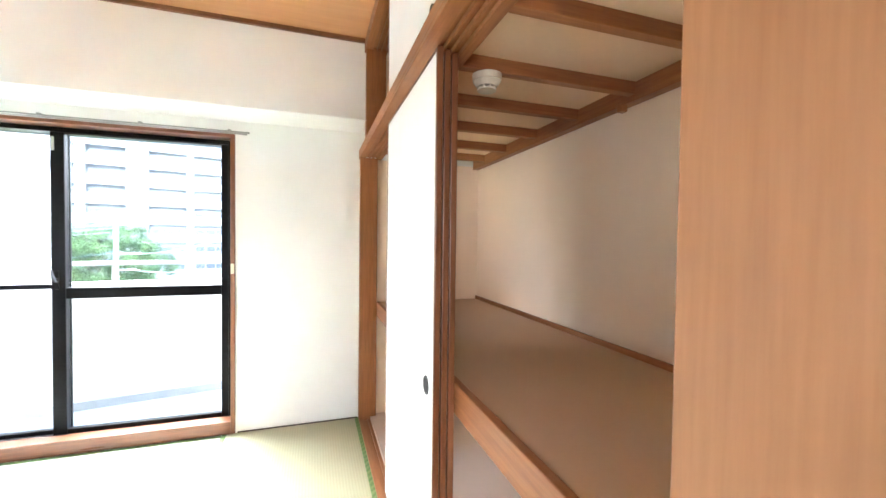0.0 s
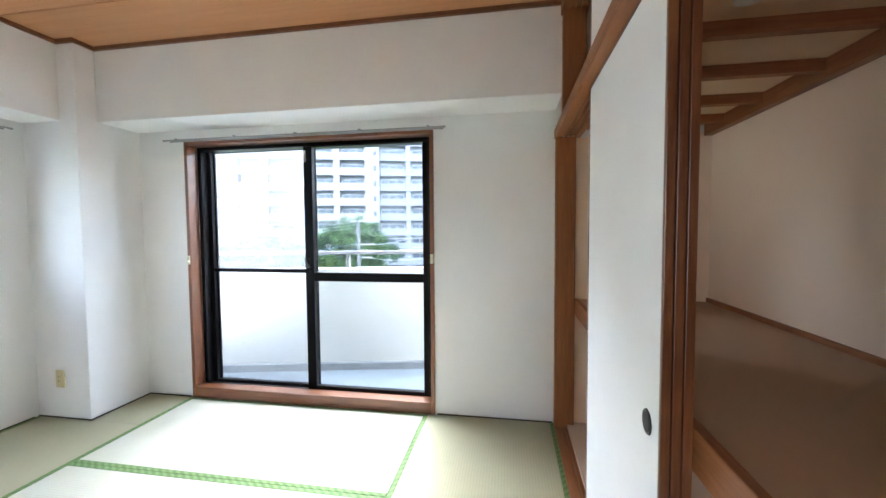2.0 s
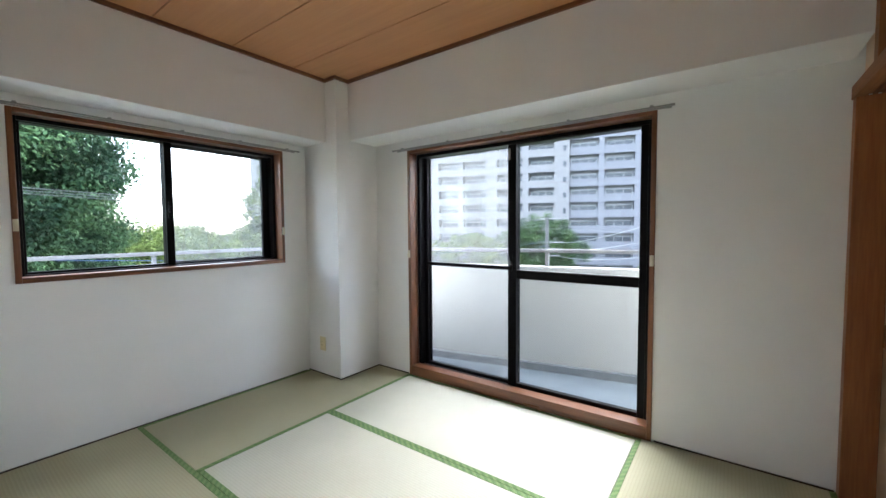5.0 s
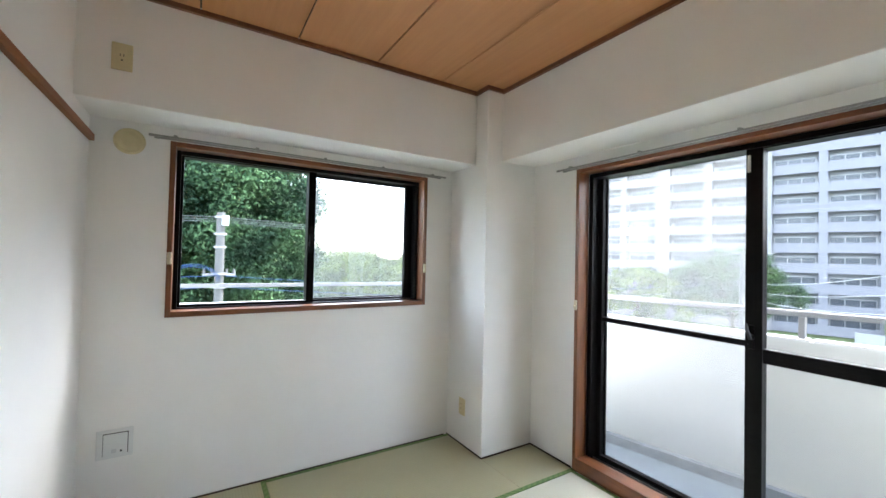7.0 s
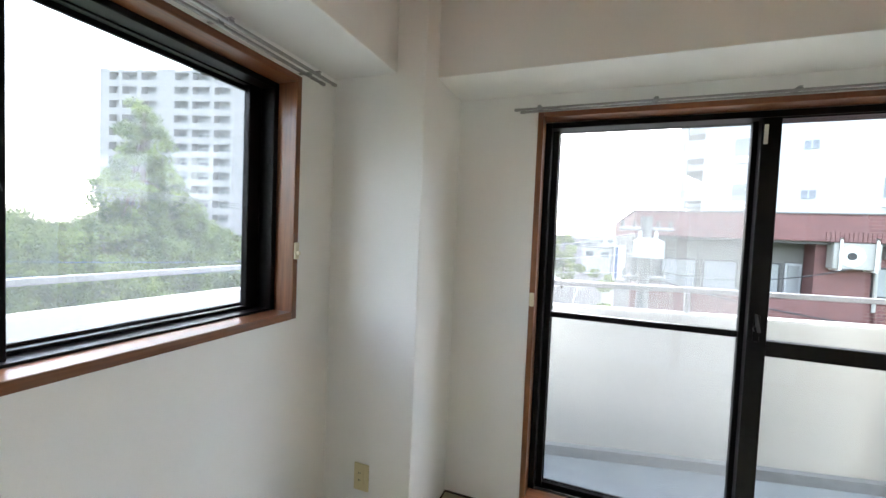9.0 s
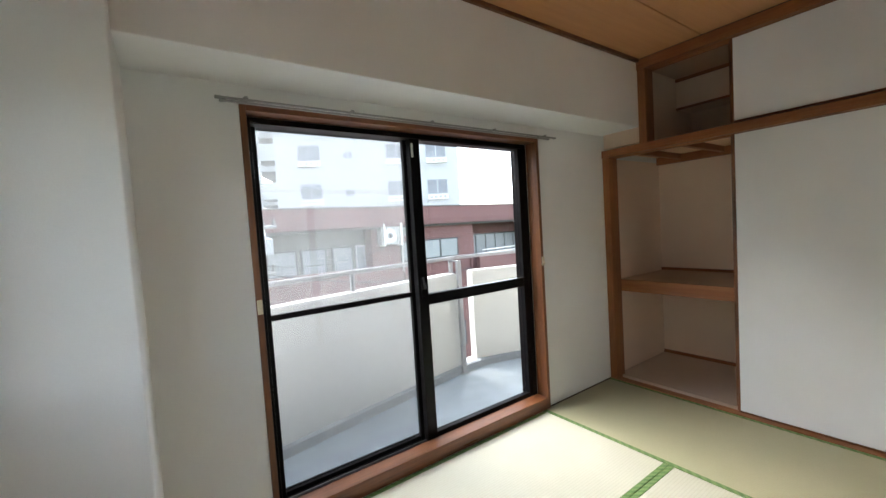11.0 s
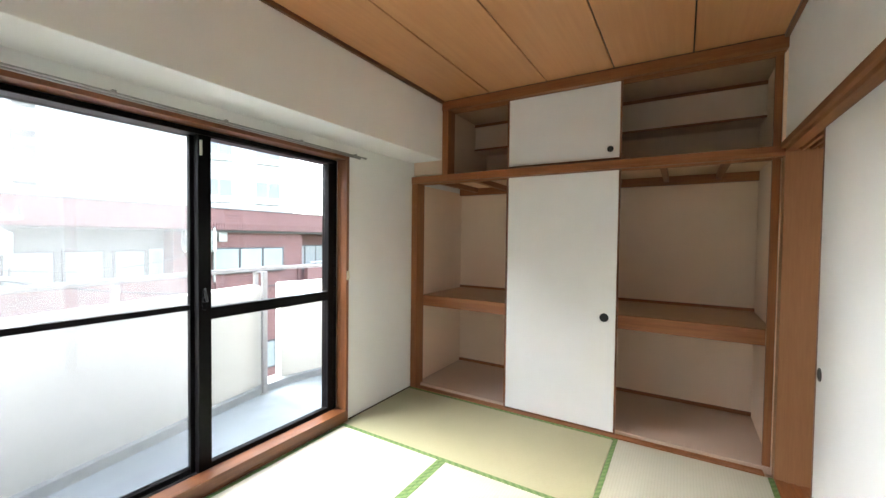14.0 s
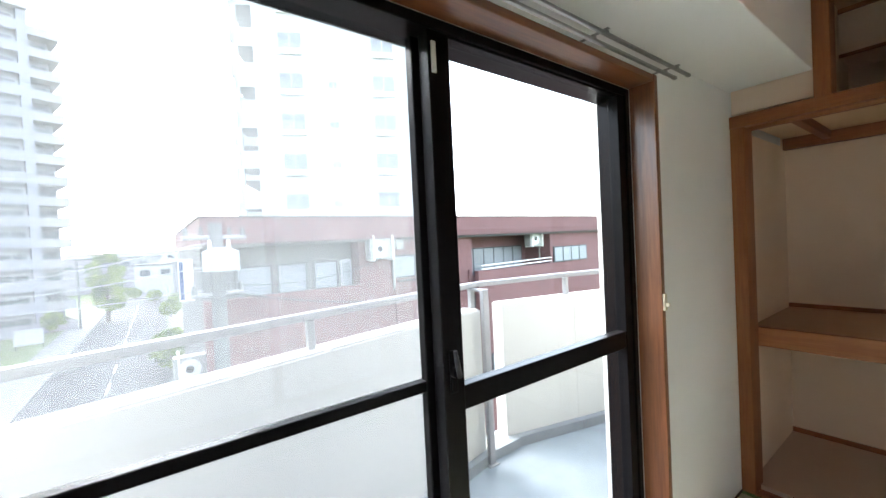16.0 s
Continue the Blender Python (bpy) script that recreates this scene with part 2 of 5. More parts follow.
def disc(bm, centre, axis, radius, depth, seg=28, taper=1.0):
    """Adds a short cylinder, one end at centre, running depth along axis; taper scales its far end."""
    q = Vector((0, 0, 1)).rotation_difference(Vector(axis)).to_matrix().to_4x4()
    m = Matrix.Translation(Vector(centre) + Vector(axis).normalized() * depth / 2) @ q
    bmesh.ops.create_cone(bm, cap_ends=True, segments=seg, radius1=radius, radius2=radius * taper, depth=depth, matrix=m)
    return bm


def rod(bm, a, c, r, r2=None, seg=12):
    a, c = Vector(a), Vector(c)
    disc(bm, a, c - a, r, (c - a).length, seg, 1.0 if r2 is None else r2 / r)
    return bm


def finish(bm, name, mat):
    me = bpy.data.meshes.new(name)
    bmesh.ops.recalc_face_normals(bm, faces=bm.faces[:])
    bm.to_mesh(me)
    bm.free()
    for m in mat if isinstance(mat, (list, tuple)) else [mat]:
        me.materials.append(m)
    return me


def thing(name, at, label, category, group="", kind=""):
    """An Empty at the thing's base, which parents its parts."""
    ob = new(name)
    ob.location = at
    ob.empty_display_size = 0.1
    return tagged(ob, label, category, group, kind)


def part(name, bm, mat, parent, label=""):
    """One mesh, given in world places, as a part of a thing or of a part."""
    ob = new(name, finish(bm, name, mat))
    ob.parent = parent
    if parent.type == "EMPTY":
        ob.matrix_parent_inverse = Matrix.Translation(-parent.location)
    return tagged(ob, label)


def solid(name, bm, mat, label, category, group="", kind=""):
    """A thing that is one single mesh."""
    return tagged(new(name, finish(bm, name, mat)), label, category, group, kind)


def B(*a, **k):
    return box(bmesh.new(), *a, **k)


# ---- room: plan ----
XW, XE, YN, YS, ZC = -3.158, 0.316, 2.747, 0.20, 2.494
T = 0.20                        # outer wall
YD = 0.05                       # far face of the doorway wall
WX0, WX1, WZ1 = -2.345, -0.468, 1.922    # balcony door, outside of its trim
VY0, VY1, VZ0, VZ1 = 0.527, 2.084, 0.984, 1.914  # side window, outside of its trim
DX0 = -1.16                     # doorway, from here to XE
XB = 1.20                       # back of the closet


def struct(name, bm, mat, label, category="wall"):
    return solid(name, bm, mat, label, category, kind="structure")


def wall_with_hole(u0, u1, z0, z1, hu0, hu1, hz0, hz1):
    """The rectangles round one opening, as (u0, u1, z0, z1)."""
    r = [(u0, hu0, z0, z1), (hu1, u1, z0, z1), (hu0, hu1, hz1, z1)]
    if hz0 > z0:
        r.append((hu0, hu1, z0, hz0))
    return r


bm = bmesh.new()
for a, c, d, e in wall_with_hole(XW - T, 1.4, -0.3, 2.75, WX0 + 0.02, WX1 - 0.02, 0.0, WZ1 - 0.02):
    box(bm, a, c, YN, YN + T, d, e)
struct("wall_north", bm, WALL, "white embossed wallpaper wall with a wide balcony door")
bm = bmesh.new()
for a, c, d, e in wall_with_hole(-0.1, YN, -0.3, 2.75, VY0 + 0.02, VY1 - 0.02, VZ0 + 0.02, VZ1 - 0.02):
    box(bm, XW - T, XW, a, c, d, e)
struct("wall_west", bm, WALL, "white embossed wallpaper wall with a sliding window")
bm = bmesh.new()
box(bm, XW, DX0 - 0.08, YD, YS, -0.05, 2.75)
box(bm, DX0 - 0.08, XE, YD, YS, 1.90, 2.75)
struct("wall_south", bm, WALL, "white wallpaper wall beside and above a wide doorway")
struct("beam_north", B(-2.78, XE, 2.436, YN + 0.02, 2.003, 2.76, bevel=0.004), WALL, "white papered ceiling beam above the balcony door", "beam")
struct("beam_west", B(XW - 0.02, -2.86, YS - 0.02, 2.345, 1.985, 2.77, bevel=0.004), WALL, "white papered ceiling beam above the side window", "beam")
struct("column", B(XW - 0.02, -2.73, 2.305, YN + 0.02, -0.05, 2.75, bevel=0.006), WALL, "white papered column in the corner of the room", "column")

# boarded ceiling with narrow grooves between its boards
bm = bmesh.new()
ys = [YS, 0.645, 1.095, 1.55, 2.005, 2.436]
for a, c in zip(ys, ys[1:]):
    box(bm, -2.87, XE, a + 0.004, c - 0.004, ZC, ZC + 0.012, bevel=0.0015)
struct("ceiling", bm, CEIL, "wood-veneer board ceiling with narrow dark grooves", "ceiling")

struct("ceiling_backing", B(-3.15, XE + 0.1, YS - 0.1, YN, ZC + 0.016, ZC + 0.06), DARK, "dark backing above the grooves of the ceiling", "ceiling")

# ceiling trim
bm = bmesh.new()
box(bm, -2.727, XE, 2.414, 2.436, ZC - 0.024, ZC, bevel=0.002)
struct("trim", bm, TRIM["x"], "brown stained wood ceiling trim along the beam", "trim")
bm = bmesh.new()
box(bm, -2.86, -2.838, YS + 0.022, 2.283, ZC - 0.024, ZC, bevel=0.002)
struct("trim", bm, TRIM["y"], "brown stained wood ceiling trim along the beam", "trim")
bm = bmesh.new()
box(bm, -2.86, -2.706, 2.283, 2.305, ZC - 0.024, ZC, bevel=0.002)
box(bm, -2.728, -2.706, 2.3055, 2.4135, ZC - 0.024, ZC, bevel=0.002)
struct("trim", bm, TRIM["x"], "brown stained wood ceiling trim round the column", "trim")
bm = bmesh.new()
box(bm, -2.86, XE, YS, YS + 0.022, ZC - 0.024, ZC, bevel=0.002)
struct("trim", bm, TRIM["x"], "brown stained wood ceiling trim above the doorway wall", "trim")

# sub-floor
struct("floor", B(XW - T, 1.4, -3.6, YN + T, -0.30, -0.025), BOARD, "plain board floor under the tatami mats", "floor")


# ---- tatami ----
def tatami(x0, x1, y0, y1, along, label, rush=RUSH):
    """One mat; along: the axis of its length, whose two long edges carry the cloth border."""
    cx, cy = (x0 + x1) / 2, (y0 + y1) / 2
    L, W = (x1 - x0, y1 - y0) if along == "x" else (y1 - y0, x1 - x0)
    mat = thing("tatami_mat", (0, 0, -0.025), label, "tatami mat", "tatami mats on the floor")
    h, g = 0.028, 0.0012
    turn = Matrix.Identity(4) if along == "x" else pose(0, 0, 0, 0, 0, 90)
    place = Matrix.Translation((cx, cy, 0)) @ turn
    for nm, bmx, m in (
        ("rush_cover", box(bmesh.new(), -L / 2 + g, L / 2 - g, -W / 2 + h, W / 2 - h, -0.025, 0.0, bevel=0.002), rush),
        ("border", box(bmesh.new(), -L / 2 + g, L / 2 - g, -W / 2 + g, -W / 2 + h, -0.025, 0.0016, bevel=0.002), HERI),
        ("border", box(bmesh.new(), -L / 2 + g, L / 2 - g, W / 2 - h, W / 2 - g, -0.025, 0.0016, bevel=0.002), HERI),
    ):
        ob = part(nm, bmx, m, mat, "green woven cloth edging" if nm == "border" else "")
        ob.matrix_basis = place
    return mat


XM0, XM1, YM0, YM1 = -2.325, -0.545, 1.043, 1.885
tatami(XW, XM0, YM0, 2.305, "y", "darker, yellower rush tatami mat with green borders beside the window wall", RUSH_DEEP)
tatami(XM0, XM1, YM1, 2.734, "x", "woven rush tatami mat with green borders at the balcony door")
tatami(XM0, XM1, YM0, YM1, "x", "woven rush tatami mat with green cloth borders in mid-room")
tatami(XM1, XE, YM0, YN, "y", "darker, yellower rush tatami mat with green borders along the closet", RUSH_DEEP)
tatami(XW, -1.40, YS, YM0, "x", "darker, yellower rush tatami mat with green borders beside the doorway wall", RUSH_DEEP)
tatami(-1.40, XE, YS, YM0, "x", "woven rush tatami mat with green cloth borders at the doorway")
infill = struct("floor_infill", B(-2.727, XM0 - 0.029, 2.306, YN, -0.025, -0.001), RUSH_DEEP, "woven rush strip between the column and the balcony door", "floor")
part("border", B(XM0 - 0.028, XM0 - 0.0012, 2.304, YN - 0.001, -0.025, 0.0016, bevel=0.001), HERI, infill, "green woven cloth edging")


# ---- doors of glass and their wooden trim ----
def pane(parent, x0, x1, y, z0, z1, axis):
    bmx = bmesh.new()
    box(bmx, *((x0, x1, y - 0.0025, y + 0.0025) if axis == "x" else (y - 0.0025, y + 0.0025, x0, x1)), z0, z1)
    ob = part("pane", bmx, GLASS, parent, "clear glass")
    ob.visible_shadow = False
    return ob


def bar(name, parent, axis, u0, u1, v0, v1, z0, z1, mat=SASH, bevel=0.003, label=""):
    bmx = bmesh.new()
    box(bmx, *((u0, u1, v0, v1) if axis == "x" else (v0, v1, u0, u1)), z0, z1, bevel=bevel)
    return part(name, bmx, mat, parent, label)


def trim_frame(nm, axis, u0, u1, z0, z1, face, deep, label, sill_h, side=1):
    """A wooden lining of an opening: it stands a little proud of the wall and runs back to the sash."""
    w, p = 0.026, 0.012
    f0, f1 = sorted((face - side * p, face + side * deep))
    fr = thing(nm, ((u0 + u1) / 2, face, z0) if axis == "x" else (face, (u0 + u1) / 2, z0), label, "window trim", kind="structure")
    up, al = TRIM["z"], TRIM[axis]
    bar("jamb", fr, axis, u0, u0 + w, f0, f1, z0, z1, up)
    bar("jamb", fr, axis, u1 - w, u1, f0, f1, z0, z1, up)
    bar("head", fr, axis, u0 + w, u1 - w, f0 + 0.002, f1, z1 - w, z1, al)
    bar("sill", fr, axis, u0 + w, u1 - w, f0 - 0.002 if side > 0 else f0, f1 + (0.002 if side < 0 else 0), z0, z0 + sill_h, al)
    return fr


trim_frame("door_trim", "x", WX0, WX1, 0.0, WZ1, YN, 0.085, "reddish-brown wooden lining round the balcony door", 0.082)
trim_frame("window_trim", "y", VY0, VY1, VZ0, VZ1, XW, 0.085, "reddish-brown wooden lining round the side window", 0.03, side=-1)

# balcony door: outer frame, two sliding sashes on two tracks
door = thing("balcony_door", ((WX0 + WX1) / 2, 2.88, 0.0), "dark bronze aluminium sliding balcony door with clear glass, closed", "sliding door")
fx0, fx1, fz0, fz1 = WX0 + 0.026, WX1 - 0.026, 0.045, WZ1 - 0.026
bar("frame_side", door, "x", fx0, fx0 + 0.03, 2.832, 2.955, fz0, fz1)
bar("frame_side", door, "x", fx1 - 0.03, fx1, 2.832, 2.955, fz0, fz1)
bar("frame_head", door, "x", fx0 + 0.03, fx1 - 0.03, 2.832, 2.955, fz1 - 0.028, fz1)
bar("frame_track", door, "x", fx0 + 0.03, fx1 - 0.03, 2.837, 2.955, 0.0, 0.062)
bar("track_rail", door, "x", fx0 + 0.03, fx1 - 0.03, 2.868, 2.872, 0.062, 0.072, STEEL, 0.0)
bar("track_rail", door, "x", fx0 + 0.03, fx1 - 0.03, 2.908, 2.912, 0.062, 0.072, STEEL, 0.0)


def sash(parent, nm, axis, u0, u1, a, c, y, z0, z1, bot, top, bars, depth=0.03, label=""):
    """A sliding leaf from u0 to u1 whose glass runs from a to c; bars: (z0, z1) of cross rails."""
    s = thing(nm, parent.location, label, "")
    s.parent = parent
    s.location = (0, 0, 0)
    s.matrix_parent_inverse = Matrix.Identity(4)
    base = Matrix.Translation(-parent.location)
    got = [bar("stile", s, axis, u0, a, y - depth / 2, y + depth / 2, z0, z1), bar("stile", s, axis, c, u1, y - depth / 2, y + depth / 2, z0, z1),
           bar("bottom_rail", s, axis, a, c, y - depth / 2 + 0.002, y + depth / 2 - 0.002, z0, bot), bar("top_rail", s, axis, a, c, y - depth / 2 + 0.002, y + depth / 2 - 0.002, top, z1)]
    zs = [bot]
    for b0, b1 in bars:
        got.append(bar("cross_rail", s, axis, a, c, y - depth / 2 + 0.003, y + depth / 2 - 0.003, b0, b1))
        zs += [b0, b1]
    zs.append(top)
    for b0, b1 in zip(zs[::2], zs[1::2]):
        got.append(pane(s, a - 0.004, c + 0.004, y, b0 - 0.004, b1 + 0.004, axis))
    for ob in got:
        ob.matrix_parent_inverse = base
    return s


sash(door, "sash", "x", -2.295, -1.412, -2.258, -1.469, 2.908, 0.066, 1.888, 0.088, 1.870, [(0.942, 0.971)])
sash(door, "sash", "x", -1.453, -0.500, -1.386, -0.566, 2.862, 0.066, 1.888, 0.105, 1.862, [(0.887, 0.952)], 0.044)


def netting(nm, axis, u0, u1, y, z0, z1, label, mid=()):
    n = thing(nm, ((u0 + u1) / 2, y, z0) if axis == "x" else (y, (u0 + u1) / 2, z0), label, "insect screen")
    w, d = 0.022, 0.008
    bar("screen_stile", n, axis, u0, u0 + w, y - d, y + d, z0, z1)
    bar("screen_stile", n, axis, u1 - w, u1, y - d, y + d, z0, z1)
    bar("screen_rail", n, axis, u0 + w, u1 - w, y - d, y + d, z0, z0 + w)
    bar("screen_rail", n, axis, u0 + w, u1 - w, y - d, y + d, z1 - w, z1)
    for z in mid:
        bar("screen_rail", n, axis, u0 + w, u1 - w, y - d, y + d, z - 0.01, z + 0.01)
    bmx = bmesh.new()
    box(bmx, *((u0 + w, u1 - w, y - 0.0004, y + 0.0004) if axis == "x" else (y - 0.0004, y + 0.0004, u0 + w, u1 - w)), z0 + w, z1 - w)
    part("mesh", bmx, NET, n, "fine pale netting")
    return n


netting("insect_screen", "x", -2.275, -1.405, 2.942, 0.06, 1.89, "sliding insect screen of fine pale netting outside the balcony door", (0.952,))


def crescent(parent, axis, u, v, z, d, lever=LEVER):
    """A crescent lock: plate, hub and curved lever; d: the way out of the sash towards the room."""
    f = (lambda a, c, e: (a, c, e)) if axis == "x" else (lambda a, c, e: (c, a, e))
    bmx = bmesh.new()
    box(bmx, *(sorted((u - 0.011, u + 0.011)) + sorted((v, v + d * 0.008)) if axis == "x" else sorted((v, v + d * 0.008)) + sorted((u - 0.011, u + 0.011))), z - 0.055, z + 0.055, bevel=0.003)
    disc(bmx, f(u, v + d * 0.006, z), f(0, d, 0), 0.014, 0.016)
    k = part("lock", bmx, SASH, parent, "dark crescent window lock")
    bmx = bmesh.new()
    p = [f(u + 0.004, v + d * 0.024, z - 0.01), f(u - 0.006, v + d * 0.03, z + 0.025), f(u - 0.012, v + d * 0.03, z + 0.062)]
    rod(bmx, p[0], p[1], 0.007)
    rod(bmx, p[1], p[2], 0.007, 0.005)
    part("lock_lever", bmx, lever, k, "small curved lever")
    return k


crescent(door, "x", -1.425, 2.840, 1.00, -1)
bmx = bmesh.new()
box(bmx, -1.446, -1.432, 2.835, 2.8405, 1.76, 1.84, bevel=0.002)
part("guide_block", bmx, WHITEPL, door, "small white nylon guide block")
for xa in (-1.62, -0.68):
    bmx = bmesh.new()
    box(bmx, xa, xa + 0.085, 2.834, 2.8425, 1.870, 1.883, bevel=0.002)
    part("wind_stop", bmx, GREYPL, door)

# side window
win = thing("side_window", (-3.28, (VY0 + VY1) / 2, VZ0), "dark bronze aluminium sliding window with clear glass, closed", "window")
gy0, gy1, gz0, gz1 = VY0 + 0.026, VY1 - 0.026, VZ0 + 0.03, VZ1 - 0.026
bar("frame_side", win, "y", gy0, gy0 + 0.022, -3.355, -3.232, gz0, gz1)
bar("frame_side", win, "y", gy1 - 0.022, gy1, -3.355, -3.232, gz0, gz1)
bar("frame_head", win, "y", gy0 + 0.022, gy1 - 0.022, -3.355, -3.232, gz1 - 0.022, gz1)
bar("frame_track", win, "y", gy0 + 0.022, gy1 - 0.022, -3.355, -3.236, VZ0 + 0.012, gz0 + 0.008)
sash(win, "sash", "y", gy0 + 0.004, 1.311, 0.588, 1.264, -3.270, gz0 + 0.008, 1.876, 1.036, 1.861, [])
sash(win, "sash", "y", 1.266, gy1 - 0.022, 1.309, 1.979, -3.310, gz0 + 0.008, 1.876, 1.034, 1.861, [])
crescent(win, "y", 1.284, -3.252, 1.40, 1, SASH)
netting("insect_screen", "y", 1.27, gy1 - 0.02, -3.342, gz0 + 0.006, 1.872, "sliding insect screen of fine pale netting outside the side window")


# ---- curtain rails ----
def curtain_rail(axis, u0, u1, wall, side, z, label):
    r = thing("curtain_rail", ((u0 + u1) / 2, wall, z) if axis == "x" else (wall, (u0 + u1) / 2, z), label, "curtain rail", "curtain rails")
    for k, off in enumerate((0.045, 0.085)):
        v = wall + side * off
        a, c = (u0 + 0.02, u1 - 0.02) if k == 0 else (u0, u1)
        bar("rail", r, axis, a, c, v - 0.006, v + 0.006, z - 0.005, z + 0.004, STEEL, 0.002)
        for e in (a, c):
            bar("end_cap", r, axis, e - 0.012, e + 0.012, v - 0.007, v + 0.007, z - 0.007, z + 0.005, STEEL, 0.003)
    n = 5
    for k in range(n):
        u = u0 + 0.10 + (u1 - u0 - 0.2) * k / (n - 1)
        lo, hi = sorted((wall, wall + side * 0.098))
        bar("bracket", r, axis, u - 0.007, u + 0.007, lo, hi, z + 0.0085, z + 0.011, STEEL, 0.001)
        for off in (0.045, 0.085):
            v = wall + side * off
            bar("clip", r, axis, u - 0.010, u + 0.010, v - 0.008, v + 0.008, z - 0.003, z + 0.0085, STEEL, 0.002)
    return r


curtain_rail("x", -2.43, -0.385, YN, -1, 1.915, "double brushed-steel curtain rail above the balcony door")
curtain_rail("y", 0.452, 2.18, XW, 1, 1.915, "double brushed-steel curtain rail above the side window")


def tieback(x, y, z, axis, side):
    """A small plastic curtain tie hook on the trim."""
    h = thing("curtain_tie_hook", (x, y, z), "small cream plastic curtain tie hook on the trim", "hook", "curtain tie hooks")
    bmx = bmesh.new()
    if axis == "x":
        box(bmx, x - 0.011, x + 0.011, *sorted((y, y + side * 0.008)), z - 0.032, z + 0.032, bevel=0.003)
        k = (x - 0.005, x + 0.005, *sorted((y + side * 0.008, y + side * 0.02)))
    else:
        box(bmx, *sorted((x, x + side * 0.008)), y - 0.011, y + 0.011, z - 0.032, z + 0.032, bevel=0.003)
        k = (*sorted((x + side * 0.008, x + side * 0.02)), y - 0.005, y + 0.005)
    part("plate", bmx, HOOKPL, h)
    part("hook", box(bmesh.new(), *k, z - 0.016, z - 0.002, bevel=0.002), HOOKPL, h)


tieback(-2.332, YN - 0.012, 1.046, "x", -1)
tieback(-0.481, YN - 0.012, 1.065, "x", -1)
tieback(XW + 0.012, 0.54, 1.295, "y", 1)
tieback(XW + 0.012, 2.071, 1.25, "y", 1)


# ---- wall fittings ----
def outlet(nm, at, normal, w, h, label, holes, mat=CREAM):
    """A wall plate at a place, facing along normal (x or y), with dark slots at (u, v) offsets."""
    o = thing(nm, at, label, "wall outlet")
    x, y, z = at
    nx, ny = normal

    def blk(u0, u1, d0, d1, v0, v1, bev=0.0):
        if ny:
            return box(bmesh.new(), x + u0, x + u1, *sorted((y + ny * d0, y + ny * d1)), z + v0, z + v1, bevel=bev)
        return box(bmesh.new(), *sorted((x + nx * d0, x + nx * d1)), y + u0, y + u1, z + v0, z + v1, bevel=bev)
    p = part("cover_plate", blk(-w / 2, w / 2, 0, 0.007, -h / 2, h / 2, 0.003), mat, o)
    part("insert", blk(-w * 0.19, w * 0.19, 0.007, 0.0095, -h * 0.29, h * 0.29, 0.001), mat, o)
    for u, v, a, c in holes:
        part("slot", blk(u - a / 2, u + a / 2, 0.0088, 0.0098, v - c / 2, v + c / 2), DARK, p)
    return o


outlet("wall_outlet", (-2.96, 2.305, 0.27), (0, -1), 0.072, 0.118, "cream plastic twin power outlet low on the column",
       [(-0.010, 0.019, 0.0035, 0.008), (-0.010, -0.012, 0.0035, 0.008), (-0.003, 0.019, 0.0022, 0.006), (-0.003, -0.012, 0.0022, 0.006)])
outlet("air_conditioner_outlet", (-2.86, 0.357, 2.187), (1, 0), 0.075, 0.12, "cream plastic power outlet high on the beam",
       [(-0.006, 0.006, 0.003, 0.01), (0.006, 0.006, 0.003, 0.01), (0, -0.016, 0.008, 0.006)])
ap = outlet("antenna_outlet", (XW, 0.345, 0.374), (1, 0), 0.145, 0.142, "pale grey plastic service outlet panel low on the wall", [(0.025, -0.028, 0.009, 0.012), (-0.012, -0.03, 0.02, 0.014)], PANELPL)
part("cover_flap", box(bmesh.new(), XW + 0.007, XW + 0.013, 0.345 - 0.045, 0.345 + 0.05, 0.374 - 0.055, 0.374 + 0.05, bevel=0.003), PANELPL, ap)
part("gap_shadow_line", box(bmesh.new(), XW + 0.0065, XW + 0.0085, 0.345 - 0.047, 0.345 + 0.053, 0.374 - 0.054, 0.374 + 0.053), DARK, ap)
part("knob", box(bmesh.new(), XW + 0.013, XW + 0.0145, 0.345 + 0.022, 0.345 + 0.030, 0.374 - 0.042, 0.374 - 0.032, bevel=0.0005), LEVER, ap)
part("socket_cap", box(bmesh.new(), XW + 0.013, XW + 0.0142, 0.345 - 0.012, 0.345 + 0.008, 0.374 - 0.044, 0.374 - 0.024, bevel=0.0004), GREYPL, ap)
outlet("light_switch", (-1.42, YS, 1.25), (0, 1), 0.072, 0.118, "pale grey plastic light switch beside the doorway", [(0.0, 0.02, 0.006, 0.004)], GREYPL)
v = thing("wall_vent_cap", (XW, 0.357, 1.884), "round cream plastic vent cap on the wall", "vent cap")
bmx = bmesh.new()
disc(bmx, (XW, 0.357, 1.884), (1, 0, 0), 0.066, 0.014, 40, 0.9)
part("rim", bmx, CREAM, v)
bmx = bmesh.new()
disc(bmx, (XW + 0.014, 0.357, 1.884), (1, 0, 0), 0.05, 0.01, 40, 0.6)
part("cover", bmx, CREAM, v)
c = thing("ceiling_socket", (-0.87, 1.36, ZC), "round cream plastic ceiling lamp socket", "ceiling socket")
bmx = bmesh.new()
disc(bmx, (-0.87, 1.36, ZC), (0, 0, -1), 0.052, 0.02, 36, 0.92)
part("body", bmx, WHITEPL, c)
bmx = bmesh.new()
disc(bmx, (-0.87, 1.36, ZC - 0.02), (0, 0, -1), 0.034, 0.012, 36, 0.85)
part("plug_face", bmx, WHITEPL, c)

